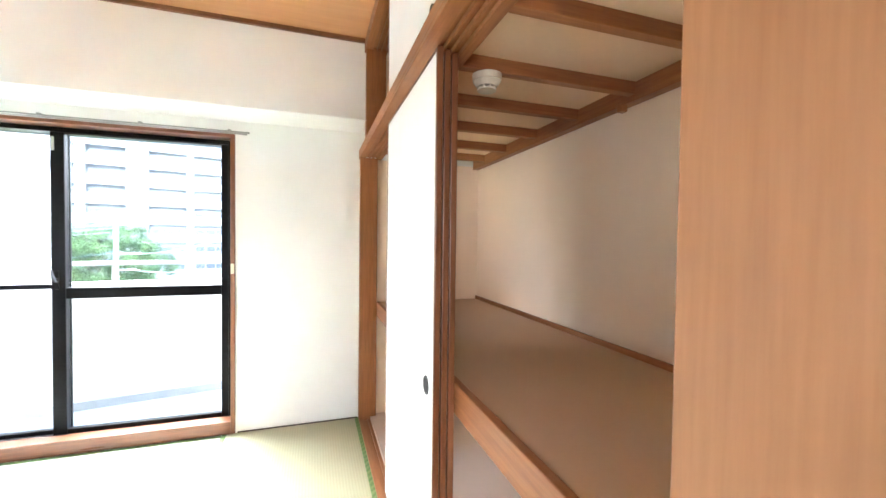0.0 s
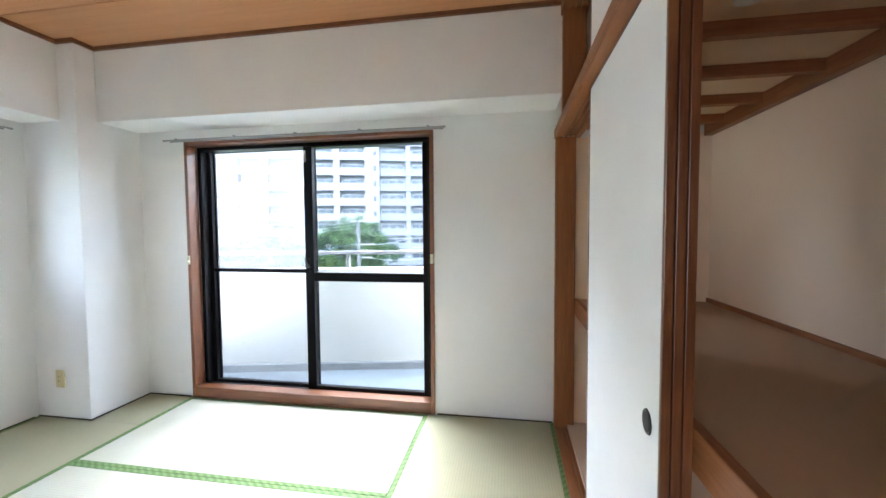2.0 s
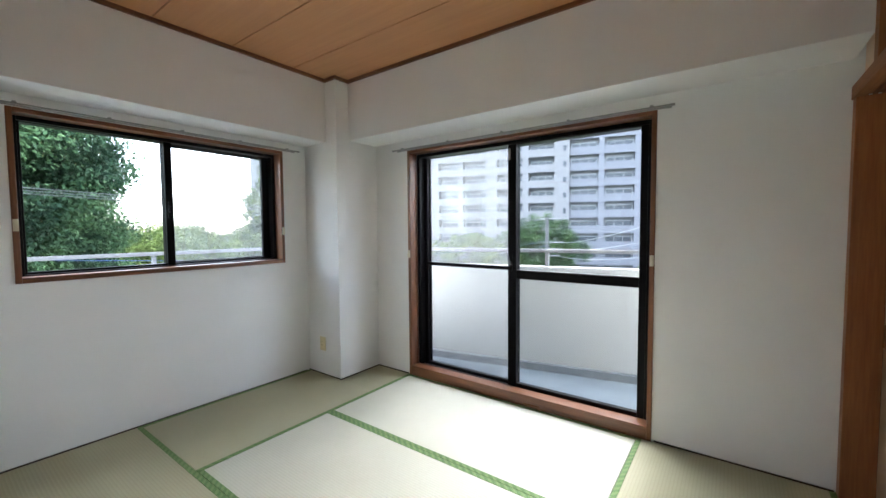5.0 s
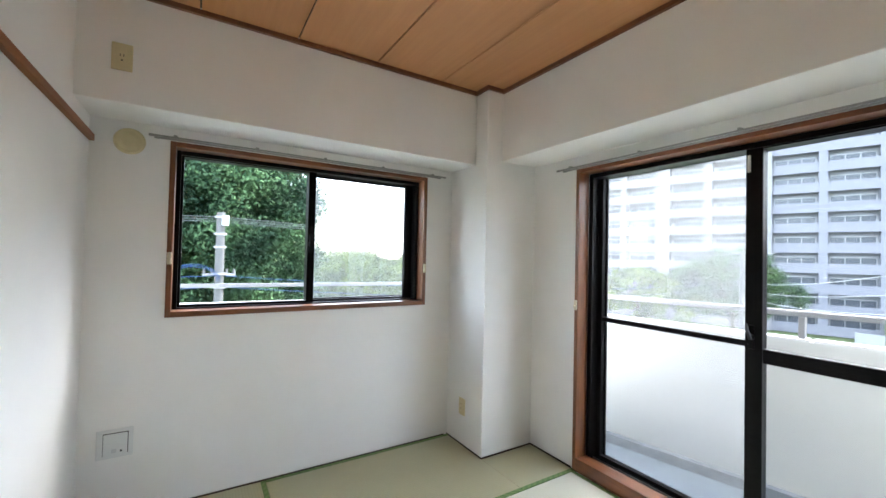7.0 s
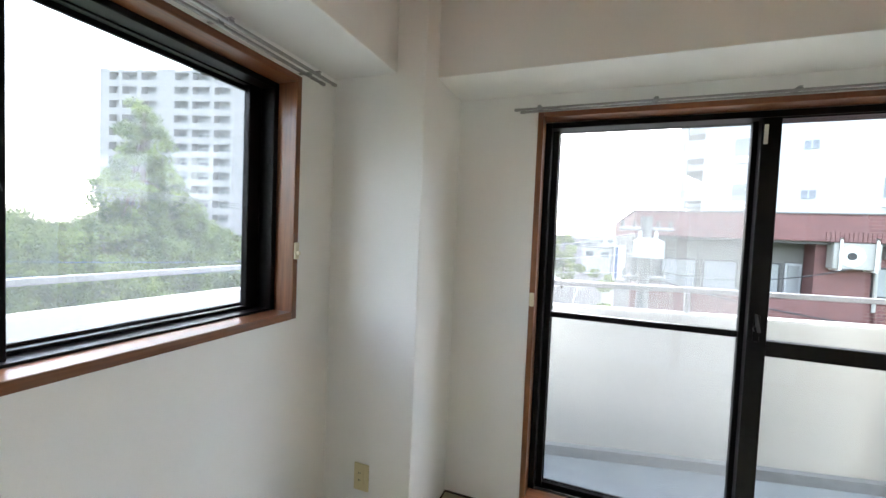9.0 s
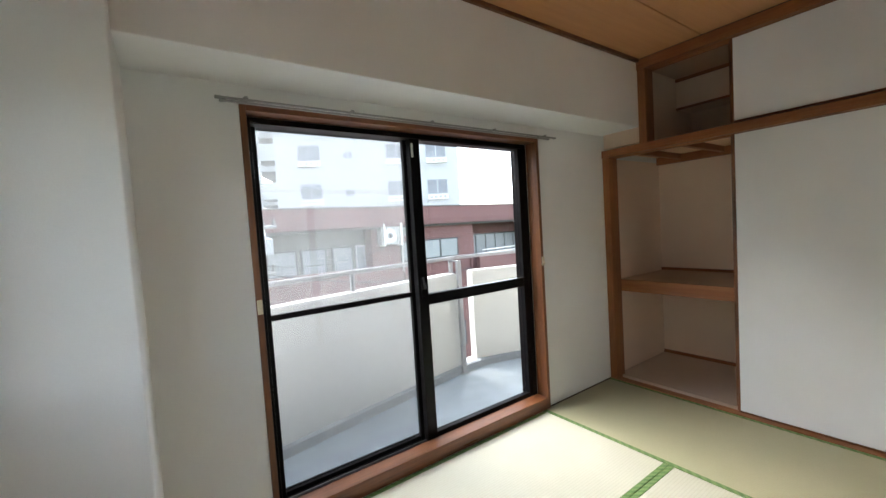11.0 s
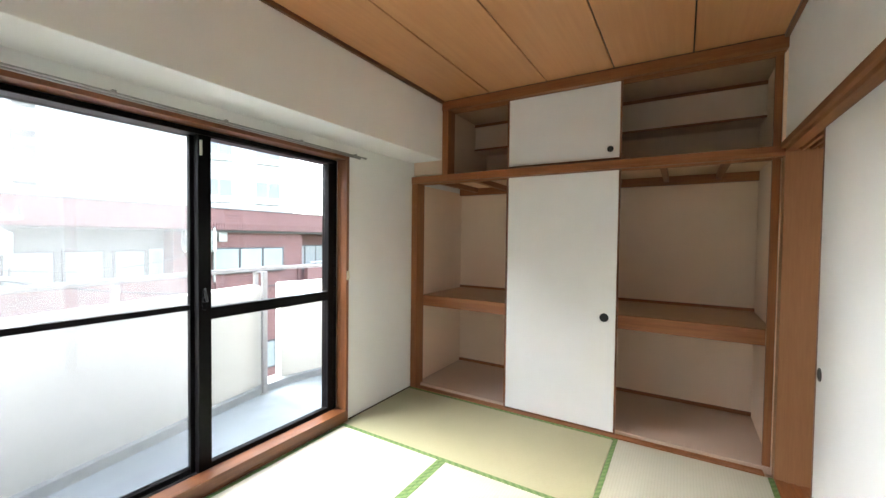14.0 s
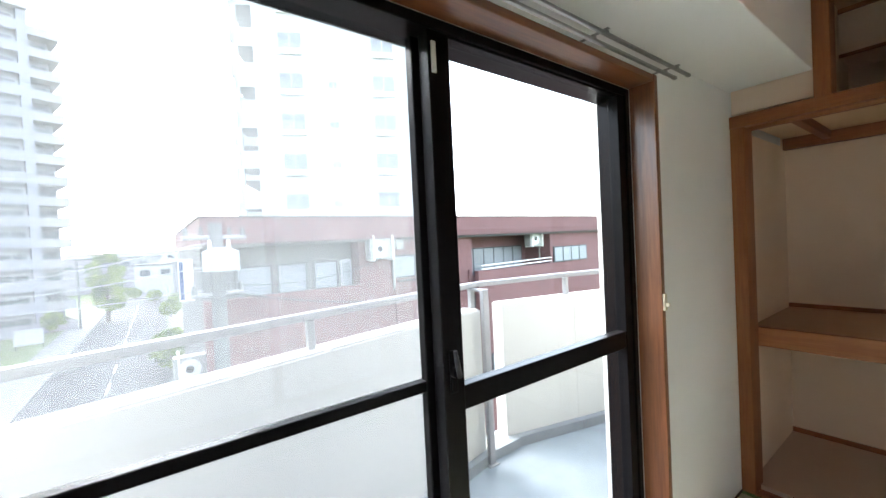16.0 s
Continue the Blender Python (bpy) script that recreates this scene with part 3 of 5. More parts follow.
# ---- doorway ----
struct("door_post", B(DX0 - 0.085, DX0, YD - 0.012, YS + 0.012, -0.02, 1.90, bevel=0.003), TRIM["z"], "brown stained wood post of the doorway", "door post")
struct("door_post", B(XE - 0.004, XE + 0.075, YD - 0.012, YS, -0.02, 1.90, bevel=0.003), POSTW, "light brown wooden post between doorway and closet", "door post")
struct("picture_rail", B(XW, XE, YS, YS + 0.022, 1.862, 1.895, bevel=0.003), PINE["x"], "stained wood rail along the doorway wall", "rail")
bm = bmesh.new()
for a, c in ((YD - 0.01, 0.062), (0.085, 0.097), (0.120, 0.132), (0.155, YS)):
    box(bm, DX0, XE - 0.004, a, c, 1.845, 1.90, bevel=0.001)
box(bm, DX0, XE - 0.004, YD - 0.008, YS - 0.002, 1.862, 1.899)
struct("door_head", bm, PINE["x"], "grooved wooden head track of the sliding doors", "door head")
bm = bmesh.new()
box(bm, DX0, XE - 0.004, -0.02, YS - 0.002, -0.025, -0.004)
for a, c in ((0.04, 0.085), (0.107, 0.13), (0.152, YS - 0.002)):
    box(bm, DX0, XE - 0.004, a, c, -0.004, 0.002, bevel=0.001)
struct("threshold", bm, PINE["x"], "grooved wooden threshold of the sliding doors", "threshold")


def round_pull(parent, centre, axis, r, label="black recessed round pull"):
    """A finger pull: a ring standing a touch proud round a sunken dish."""
    bmx = bmesh.new()
    disc(bmx, centre, axis, r, 0.003, 36, 0.94)
    p = part("pull", bmx, BLACK, parent, label)
    bmx = bmesh.new()
    disc(bmx, Vector(centre) + Vector(axis) * 0.003, axis, r * 0.78, 0.0008, 36)
    part("dish", bmx, DARK, p)


def sliding_leaf(nm, axis, u0, u1, v, z0, z1, side, label, pull=None, group="", edge="PINE"):
    """A papered sliding leaf: paper panel set into thin wooden stiles and rails; v: its face; side: the way it faces."""
    f = thing(nm, ((u0 + u1) / 2, v, z0) if axis == "x" else (v, (u0 + u1) / 2, z0), label, "sliding door", group)
    d, w = 0.020, 0.012
    lo, hi = sorted((v, v - side * d))
    bar("stile", f, axis, u0, u0 + w, lo, hi, z0, z1, TRIM["z"], 0.002)
    bar("stile", f, axis, u1 - w, u1, lo, hi, z0, z1, TRIM["z"], 0.002)
    bar("rail", f, axis, u0 + w, u1 - w, lo, hi, z0, z0 + w, TRIM[axis], 0.002)
    bar("rail", f, axis, u0 + w, u1 - w, lo, hi, z1 - w, z1, TRIM[axis], 0.002)
    lo, hi = sorted((v - side * 0.002, v - side * (d - 0.002)))
    bar("paper_panel", f, axis, u0 + w, u1 - w, lo, hi, z0 + w, z1 - w, FUSUMA, 0.001, "smooth white paper")
    if pull:
        pu, pz, pr = pull
        cc = (pu, v - side * 0.002, pz) if axis == "x" else (v - side * 0.002, pu, pz)
        round_pull(f, cc, (0, side, 0) if axis == "x" else (side, 0, 0), pr)
    return f


sliding_leaf("fusuma_door", "x", DX0 + 0.002, -0.175, 0.152, 0.002, 1.860, 1, "white papered sliding door in a thin brown frame, pushed half open", (-0.235, 0.766, 0.030), "doorway sliding doors")
sliding_leaf("fusuma_door", "x", DX0, DX0 + 0.775, 0.117, 0.002, 1.860, 1, "white papered sliding door in a thin brown frame, behind the other leaf", None, "doorway sliding doors")

GAP = plain("dark_edge_strip", (0.05, 0.034, 0.022), 0.8)
def foot_strip(x0, x1, y0, y1, where):
    struct("baseboard", B(x0, x1, y0, y1, -0.01, 0.0075), GAP, "thin dark edge strip at the foot of the " + where, "baseboard")


foot_strip(XW, XW + 0.006, YS + 0.008, 2.275, "window wall")
foot_strip(-2.728, -2.36, YN - 0.006, YN, "balcony wall")
foot_strip(-0.455, XE - 0.01, YN - 0.006, YN, "balcony wall")
foot_strip(-2.73, -2.724, 2.305, YN - 0.006, "corner column")
foot_strip(XW, -2.724, 2.299, 2.305, "corner column")
foot_strip(XW + 0.006, -1.20, YS, YS + 0.006, "doorway wall")

# ---- closet ----
struct("closet_wall_back", B(XB, XB + 0.12, -0.1, YN + T, -0.3, 2.75), CLOSET_WALL, "off-white papered back wall of the closet")
struct("closet_wall_south", B(XE + 0.0755, XB, YD, YS + 0.003, -0.02, 2.6), CLOSET_WALL, "off-white papered side wall of the closet")
struct("closet_wall_north", B(XE + 0.06, XB, YN - 0.02, YN, 0.0, 1.82), CLOSET_WALL, "off-white papered side wall of the closet")
struct("closet_wall_north", B(XE + 0.03, XB, 2.436, YN, 1.895, 2.6), CLOSET_WALL, "off-white papered side wall of the top closet")
struct("closet_floor", B(XE + 0.075, XB, YS + 0.003, YN - 0.02, -0.02, 0.022), FLOORB, "brown board floor of the closet", "closet floor")
struct("closet_ceiling", B(XE, XB, YS, YN, 2.45, 2.49), BOARD, "brown board ceiling of the top closet", "closet ceiling")
struct("closet_beam", B(0.93, XB, YS + 0.003, 2.436, 2.20, 2.45, bevel=0.004), CLOSET_WALL, "papered beam at the back of the top closet", "beam")
bm = bmesh.new()
for z in (2.435, ):
    box(bm, 0.918, 0.93, YS + 0.003, 2.436, z - 0.012, z + 0.012)
box(bm, 0.918, 0.93, YS + 0.003, 2.436, 2.196, 2.212)
struct("trim", bm, PINE["y"], "thin brown trim on the beam in the top closet", "trim")

post = lambda nm, y0, y1, z0, z1, x1=0.43: struct(nm, B(XE - 0.004, x1, y0, y1, z0, z1, bevel=0.003), PINE["z"], "brown wooden post of the closet front", "closet post")
post("closet_post", 2.688, YN, 0.0, 1.822)
post("closet_post", 2.379, 2.436, 1.880, 2.43)
for z0, z1 in ((0.0, 1.822), (1.880, 2.43)):
    struct("closet_post", B(0.402, 0.43, YS + 0.004, YS + 0.042, z0, z1, bevel=0.003), PINE["z"], "brown wooden post of the closet front", "closet post")
bm = bmesh.new()
box(bm, XE - 0.010, 0.46, YS, YN, 1.838, 1.880, bevel=0.002)
for a, c in ((XE - 0.010, 0.349), (0.371, 0.377), (0.399, 0.405), (0.427, 0.46)):
    box(bm, a, c, YS, YN, 1.822, 1.8375, bevel=0.001)
struct("closet_lintel", bm, PINE["y"], "grooved wooden lintel between closet and top closet", "lintel")
bm = bmesh.new()
box(bm, XE - 0.012, 0.44, YS, 2.436, 2.428, 2.486, bevel=0.002)
for a, c in ((XE - 0.012, 0.349), (0.371, 0.377), (0.399, 0.405), (0.427, 0.44)):
    box(bm, a, c, YS, 2.436, 2.416, 2.4275, bevel=0.001)
struct("closet_head", bm, PINE["y"], "grooved wooden head above the top closet", "lintel")
bm = bmesh.new()
box(bm, XE - 0.004, 0.445, YS + 0.042, 2.688, -0.02, 0.0)
for a, c in ((XE - 0.004, 0.349), (0.371, 0.377), (0.399, 0.405), (0.427, 0.445)):
    box(bm, a, c, YS + 0.042, 2.688, 0.0, 0.008, bevel=0.001)
struct("closet_sill", bm, PINE["y"], "grooved wooden sill of the closet", "sill")

for k, x in enumerate((0.350, 0.378, 0.406)):
    dy = (0.0, 0.014, 0.028)[k]
    sliding_leaf("closet_door", "y", 1.042 + dy, 1.858 + dy, x, 0.008, 1.830, -1,
                 "white papered closet sliding door with a black round pull" if k == 0 else "white papered closet sliding door stacked behind the front leaf",
                 (1.128, 0.806, 0.030) if k == 0 else None, "closet sliding doors")
    sliding_leaf("top_closet_door", "y", 1.042 + dy, 1.858 + dy, x, 1.892, 2.424, -1,
                 "small white papered top closet door with a black round pull" if k == 0 else "small white papered top closet door behind the front leaf",
                 (1.112, 1.965, 0.021) if k == 0 else None, "top closet sliding doors")

sh = thing("closet_shelf", (0.8, 1.45, 0.73), "brown board shelf with a wooden front edge in the closet", "shelf")
part("shelf_board", B(0.455, XB, YS + 0.003, YN - 0.02, 0.785, 0.818, bevel=0.002), BOARD, sh)
part("front_edge", B(0.430, 0.455, YS + 0.042, YN - 0.02, 0.725, 0.822, bevel=0.003), PINE["y"], sh)
bm = bmesh.new()
box(bm, XB - 0.012, XB, YS + 0.003, YN - 0.02, 0.818, 0.842)
part("back_batten", bm, PINE["y"], sh)
bm = bmesh.new()
box(bm, XB - 0.012, XB, YS + 0.003, YN - 0.02, 0.022, 0.05)
struct("baseboard", bm, PINE["y"], "thin brown batten at the foot of the closet wall", "baseboard")

# underside of the top closet: boards on joists
tc = thing("top_closet_floor", (0.8, 1.45, 1.86), "board floor of the top closet on wooden joists", "closet floor")
part("board", B(0.461, XB, YS + 0.003, YN - 0.02, 1.868, 1.894), PLY, tc)
for y in (0.45, 0.80, 1.15, 1.485, 1.835, 2.195, 2.525):
    part("joist", B(0.461, XB - 0.045, y - 0.018, y + 0.018, 1.822, 1.868, bevel=0.002), PINE["x"], tc)
part("wall_rail", B(XB - 0.045, XB, YS + 0.003, YN - 0.02, 1.798, 1.868, bevel=0.002), PINE["y"], tc)
part("rail_block", B(XB - 0.062, XB - 0.03, 1.185, 1.212, 1.772, 1.803, bevel=0.003), PINE["z"], tc)

sd = thing("smoke_detector", (0.565, 1.17, 1.822), "round white plastic smoke detector under the top closet", "smoke detector")
bmx = bmesh.new()
disc(bmx, (0.565, 1.17, 1.822), (0, 0, -1), 0.05, 0.022, 36, 0.96)
part("base", bmx, DETECT, sd)
bmx = bmesh.new()
disc(bmx, (0.565, 1.17, 1.800), (0, 0, -1), 0.046, 0.018, 36, 0.72)
part("body", bmx, DETECT, sd)
bmx = bmesh.new()
for k in range(8):
    a = k * math.pi / 4
    p0 = Vector((0.565 + 0.027 * math.cos(a), 1.17 + 0.027 * math.sin(a), 1.785))
    rod(bmx, p0, p0 + Vector((0, 0, -0.011)), 0.003, seg=6)
disc(bmx, (0.565, 1.17, 1.775), (0, 0, -1), 0.032, 0.005, 30)
part("sensor_cage", bmx, DETECT, sd)

# ---- next room, closed round with plain walls ----
bm = bmesh.new()
box(bm, -3.35, 1.4, -3.6, -3.4, -0.3, 2.75)
struct("next_wall_south", bm, WALL, "plain white wall of the next room")
struct("next_wall_west", B(-3.35, -3.15, -3.4, -0.1, -0.3, 2.75), WALL, "plain white wall of the next room")
struct("next_wall_east", B(1.3, 1.4, -3.4, -0.1, -0.3, 2.75), WALL, "plain white wall of the next room")
struct("next_ceiling", B(-3.35, 1.4, -3.6, YS, 2.56, 2.76), WALL, "plain white ceiling of the next room", "ceiling")
struct("roof_slab", B(-3.35, 1.4, YS, YN + T, 2.62, 2.80), PARAPET, "concrete slab above the room", "roof")

# ---- balcony ----
GZ = -8.6            # street level
FZ = -0.06           # balcony floor


def balcony_run(nm, pts, label, z1=0.90, thick=0.13):
    """A parapet along a line of points, with the rounded coping of its top."""
    bmx = bmesh.new()
    for (ax, ay), (bx, by) in zip(pts, pts[1:]):
        a, c = Vector((ax, ay, 0)), Vector((bx, by, 0))
        d = (c - a).normalized()
        n = Vector((-d.y, d.x, 0)) * thick
        lo, hi = Vector((0, 0, FZ - 0.35)), Vector((0, 0, z1))
        vs = [bmx.verts.new(p) for p in (a + lo, c + lo, c + n + lo, a + n + lo, a + hi, c + hi, c + n + hi, a + n + hi)]
        fs = [bmx.faces.new([vs[k] for k in q]) for q in ((0, 3, 2, 1), (4, 5, 6, 7), (0, 1, 5, 4), (1, 2, 6, 5), (2, 3, 7, 6), (3, 0, 4, 7))]
        bmesh.ops.bevel(bmx, geom=list({e for e in fs[1].edges}), offset=0.01, segments=2, affect="EDGES")
    return struct(nm, bmx, PARAPET, label, "parapet")


PN = [(-0.41, 4.017), (-1.47, 3.805), (-2.93, 3.485), (-4.40, 3.09)]
PW = [(-4.40, 3.09), (-4.52, 1.60), (-4.62, 0.2), (-4.74, -2.0)]
PE = [(1.60, 3.60), (0.45, 3.89), (-0.13, 4.045)]
balcony_run("parapet_north", PN, "white painted concrete balcony parapet")
balcony_run("parapet_west", PW, "white painted concrete balcony parapet along the side")
balcony_run("parapet_east", PE, "white painted concrete parapet beyond a narrow gap")
bm = bmesh.new()
vs = [bm.verts.new((x, y, FZ)) for x, y in [(1.6, YN + T), (1.6, 3.63)] + [(x, y + 0.03) for x, y in [(0.45, 3.89), (-0.21, 4.05)] + PN] + [(x - 0.03, y) for x, y in PW[1:]] + [(-3.35, -2.0), (-3.35, YN + T)]]
top = bm.faces.new(vs)
under = bmesh.ops.extrude_face_region(bm, geom=[top])
bmesh.ops.translate(bm, verts=[v for v in under["geom"] if isinstance(v, bmesh.types.BMVert)], vec=(0, 0, -0.25))
struct("balcony_floor", bm, DECK, "grey-blue coated balcony floor", "balcony floor")
bm = bmesh.new()
for line in (PN, PW, PE):
    for (ax, ay), (bx, by) in zip(line, line[1:]):
        a, c = Vector((ax, ay, FZ)), Vector((bx, by, FZ))
        d = (c - a).normalized()
        n = Vector((-d.y, d.x, 0))
        a, c = a + n * 0.12, c + n * 0.12
        n = n * 0.06
        u = Vector((0, 0, 0.065))
        vs = [bm.verts.new(p) for p in (a, c, c + n, a + n, a + u, c + u, c + n + u, a + n + u)]
        for q in ((0, 1, 2, 3), (7, 6, 5, 4), (0, 4, 5, 1), (1, 5, 6, 2), (2, 6, 7, 3), (3, 7, 4, 0)):
            bm.faces.new([vs[k] for k in q])
box(bm, -0.43, -0.12, 3.845, 3.90, FZ, FZ + 0.064)
struct("balcony_curb", bm, CURB, "grey waterproofed upstand at the foot of the parapet", "curb")
# low block that closes the gap's foot
struct("gap_sill", B(-0.42, -0.11, 3.905, 4.035, FZ - 0.3, 0.0, bevel=0.005), PARAPET, "white concrete sill at the foot of the parapet gap", "sill")


def rail_run(pts, label, z=1.046):
    r = thing("balcony_rail", (pts[0][0], pts[0][1], 0.9), label, "handrail", "balcony handrails")
    for (ax, ay), (bx, by) in zip(pts, pts[1:]):
        a, c = Vector((ax, ay, z)), Vector((bx, by, z))
        d = (c - a).normalized()
        n = Vector((-d.y, d.x, 0))
        bmx = bmesh.new()
        vs = []
        for p in (a - d * 0.01, c + d * 0.01):
            for s, h in ((-0.026, -0.016), (0.026, -0.016), (0.026, 0.016), (-0.026, 0.016)):
                vs.append(bmx.verts.new(p + n * (0.065 + s) + Vector((0, 0, h))))
        for q in ((0, 1, 2, 3), (7, 6, 5, 4), (0, 4, 5, 1), (1, 5, 6, 2), (2, 6, 7, 3), (3, 7, 4, 0)):
            bmx.faces.new([vs[k] for k in q])
        bmesh.ops.bevel(bmx, geom=bmx.edges[:], offset=0.006, segments=2, affect="EDGES")
        part("rail_bar", bmx, RAILM, r)
        for f in (0.03,):
            p = a.lerp(c, f) + n * 0.065
            bmx = bmesh.new()
            box(bmx, p.x - 0.016, p.x + 0.016, p.y - 0.016, p.y + 0.016, 0.895, z - 0.02, bevel=0.003)
            part("rail_post", bmx, RAILM, r)
    return r


rail_run([(-0.38, 4.022)] + PN[1:], "flat silver metal handrail above the balcony parapet")
rail_run(PW, "flat silver metal handrail above the side parapet")
rail_run(PE[:2] + [(-0.36, 4.03)], "flat silver metal handrail above the far parapet")
gp = thing("gap_post", (-0.40, 3.83, FZ), "grey metal post standing in the parapet gap", "post")
part("upright", B(-0.423, -0.377, 3.812, 3.844, FZ + 0.002, 1.03, bevel=0.004), RAILM, gp)
part("base_plate", B(-0.44, -0.36, 3.797, 3.843, FZ + 0.001, FZ + 0.009, bevel=0.002), RAILM, gp)
part("bracket", B(-0.418, -0.382, 3.846, 3.97, 1.012, 1.028, bevel=0.002), RAILM, gp)

# tiled end of the outer wall beside the door
tw = thing("tiled_pier", (0.3, 3.0, FZ), "white tiled pier of the outer wall beside the balcony door", "pier", kind="structure")
part("core", B(-0.33, 1.55, YN + T, 3.09, FZ, 2.7), GROUT, tw)

tile_me = finish(box(bmesh.new(), -0.004, 0.004, -0.067, 0.067, -0.0225, 0.0225, bevel=0.002), "tile", TILE)
for k in range(55):
    t = new("tile", tile_me)
    t.parent = tw
    t.matrix_parent_inverse = Matrix.Translation(-tw.location)
    t.location = (-0.333, 3.021, FZ + 0.03 + 0.05 * k)

# ---- outside: ground, street, buildings, trees ----
ASPHALT = plain("asphalt", (0.055, 0.055, 0.058), 0.85, vary=0.2, scale=0.6, spec=0.08)
SOIL = plain("grass_and_soil", (0.10, 0.13, 0.055), 0.95, vary=0.35, scale=0.5, spec=0.08)
PAVE = plain("pavement_slabs", (0.17, 0.17, 0.168), 0.85, vary=0.1, scale=1.5, spec=0.08)
PAINT = plain("road_paint", (0.70, 0.70, 0.68), 0.7)
TOWER_A = plaster("tower_wall_warm_grey", (0.26, 0.25, 0.255), 0.8, 0.0, 0.8)
TOWER_B = plaster("tower_wall_blue_grey", (0.215, 0.215, 0.24), 0.8, 0.0, 0.8)
# darker than the tower fronts: shade of the balcony recesses put into the colour
TOWER_R = plain("recess_shade_grey", (0.18, 0.185, 0.20), 0.8, spec=0.08)
WHITE_B = plaster("white_building_paint", (0.41, 0.412, 0.41), 0.5, 0.0, 0.8)
PALE_FRAME = plain("pale_aluminium_frame", (0.34, 0.35, 0.36), 0.5)
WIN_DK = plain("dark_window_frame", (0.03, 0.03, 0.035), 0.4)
PANE_W = plain("dull_window_glass", (0.155, 0.165, 0.18), 0.35, vary=0.3, scale=0.7)
CURTAIN = plain("pale_curtain_behind_glass", (0.21, 0.225, 0.235), 0.35, vary=0.12, scale=0.9)
PANE_B = plain("far_window_glass", (0.05, 0.06, 0.075), 0.3, vary=0.3)
CONC = plain("concrete_pole", (0.145, 0.142, 0.138), 0.8, vary=0.1, scale=5, spec=0.08)
SILVERC = plain("grey_cable", (0.09, 0.093, 0.097), 0.5)
CABLE = plain("black_cable", (0.03, 0.03, 0.035), 0.6)
BLUEC = plain("blue_cable_cover", (0.022, 0.065, 0.19), 0.6)
ACM = plain("ac_casing", (0.30, 0.295, 0.275), 0.5)


def brick_mat():
    m, nt, b = material("red_brick_wall", 0.8, spec=0.3)
    tc = nt.nodes.new("ShaderNodeTexCoord")
    sx = nt.nodes.new("ShaderNodeSeparateXYZ")
    cx = nt.nodes.new("ShaderNodeCombineXYZ")
    ad = nt.nodes.new("ShaderNodeMath")
    nt.links.new(tc.outputs["Object"], sx.inputs[0])
    nt.links.new(sx.outputs["X"], ad.inputs[0])
    nt.links.new(sx.outputs["Y"], ad.inputs[1])
    nt.links.new(ad.outputs[0], cx.inputs["X"])
    nt.links.new(sx.outputs["Z"], cx.inputs["Y"])
    br = nt.nodes.new("ShaderNodeTexBrick")
    br.inputs["Scale"].default_value = 1.0
    br.inputs["Brick Width"].default_value, br.inputs["Row Height"].default_value = 0.225, 0.075
    br.inputs["Mortar Size"].default_value = 0.007
    br.inputs["Color1"].default_value, br.inputs["Color2"].default_value = (0.165, 0.076, 0.073, 1), (0.108, 0.050, 0.050, 1)
    br.inputs["Mortar"].default_value = (0.20, 0.14, 0.13, 1)
    nt.links.new(cx.outputs[0], br.inputs["Vector"])
    big = noise_tex(nt, tc.outputs["Object"], 0.7, 4)
    c = mix_col(nt, 0.25, br.outputs["Color"], ramp(nt, big, [(0.3, (0.115, 0.058, 0.058)), (0.7, (0.20, 0.092, 0.088))]))
    nt.links.new(c, b.inputs["Base Color"])
    bump(nt, b, br.outputs["Fac"], -0.4, 0.006)
    return m


BRICK = brick_mat()


def leaf_mat(name, dark, light):
    m, nt, b = material(name, 0.65, spec=0.1)
    g = nt.nodes.new("ShaderNodeNewGeometry")
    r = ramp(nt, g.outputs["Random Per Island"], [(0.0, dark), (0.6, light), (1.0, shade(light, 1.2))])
    # broad bluish-dark patches put the shade between leaf clumps into the colour
    clump_shade = noise_tex(nt, tex_co(nt), 0.55, 3)
    r = mix_col(nt, 1.0, r, ramp(nt, clump_shade, [(0.38, (0.35, 0.42, 0.48)), (0.62, (1.15, 1.15, 1.0))]), "MULTIPLY")
    nt.links.new(r, b.inputs["Base Color"])
    tl = nt.nodes.new("ShaderNodeBsdfTranslucent")
    nt.links.new(r, tl.inputs["Color"])
    mx = nt.nodes.new("ShaderNodeMixShader")
    mx.inputs[0].default_value = 0.3
    out = nt.nodes["Material Output"]
    nt.links.new(b.outputs[0], mx.inputs[1])
    nt.links.new(tl.outputs[0], mx.inputs[2])
    nt.links.new(mx.outputs[0], out.inputs["Surface"])
    return m


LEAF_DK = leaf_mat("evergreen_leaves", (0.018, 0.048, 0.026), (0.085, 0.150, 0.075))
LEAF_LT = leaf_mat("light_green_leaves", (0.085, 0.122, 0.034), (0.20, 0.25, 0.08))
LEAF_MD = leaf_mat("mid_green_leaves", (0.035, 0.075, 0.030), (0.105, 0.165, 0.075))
BARK = plain("bark", (0.10, 0.075, 0.055), 0.9, vary=0.3, scale=8)

bm = bmesh.new()
vs = [bm.verts.new(p) for p in ((-900, -900, GZ - 0.12), (900, -900, GZ - 0.12), (900, 900, GZ - 0.12), (-900, 900, GZ - 0.12))]
bm.faces.new(vs)
solid("ground", bm, SOIL, "wide ground with grass and bare soil", "ground", kind="structure")


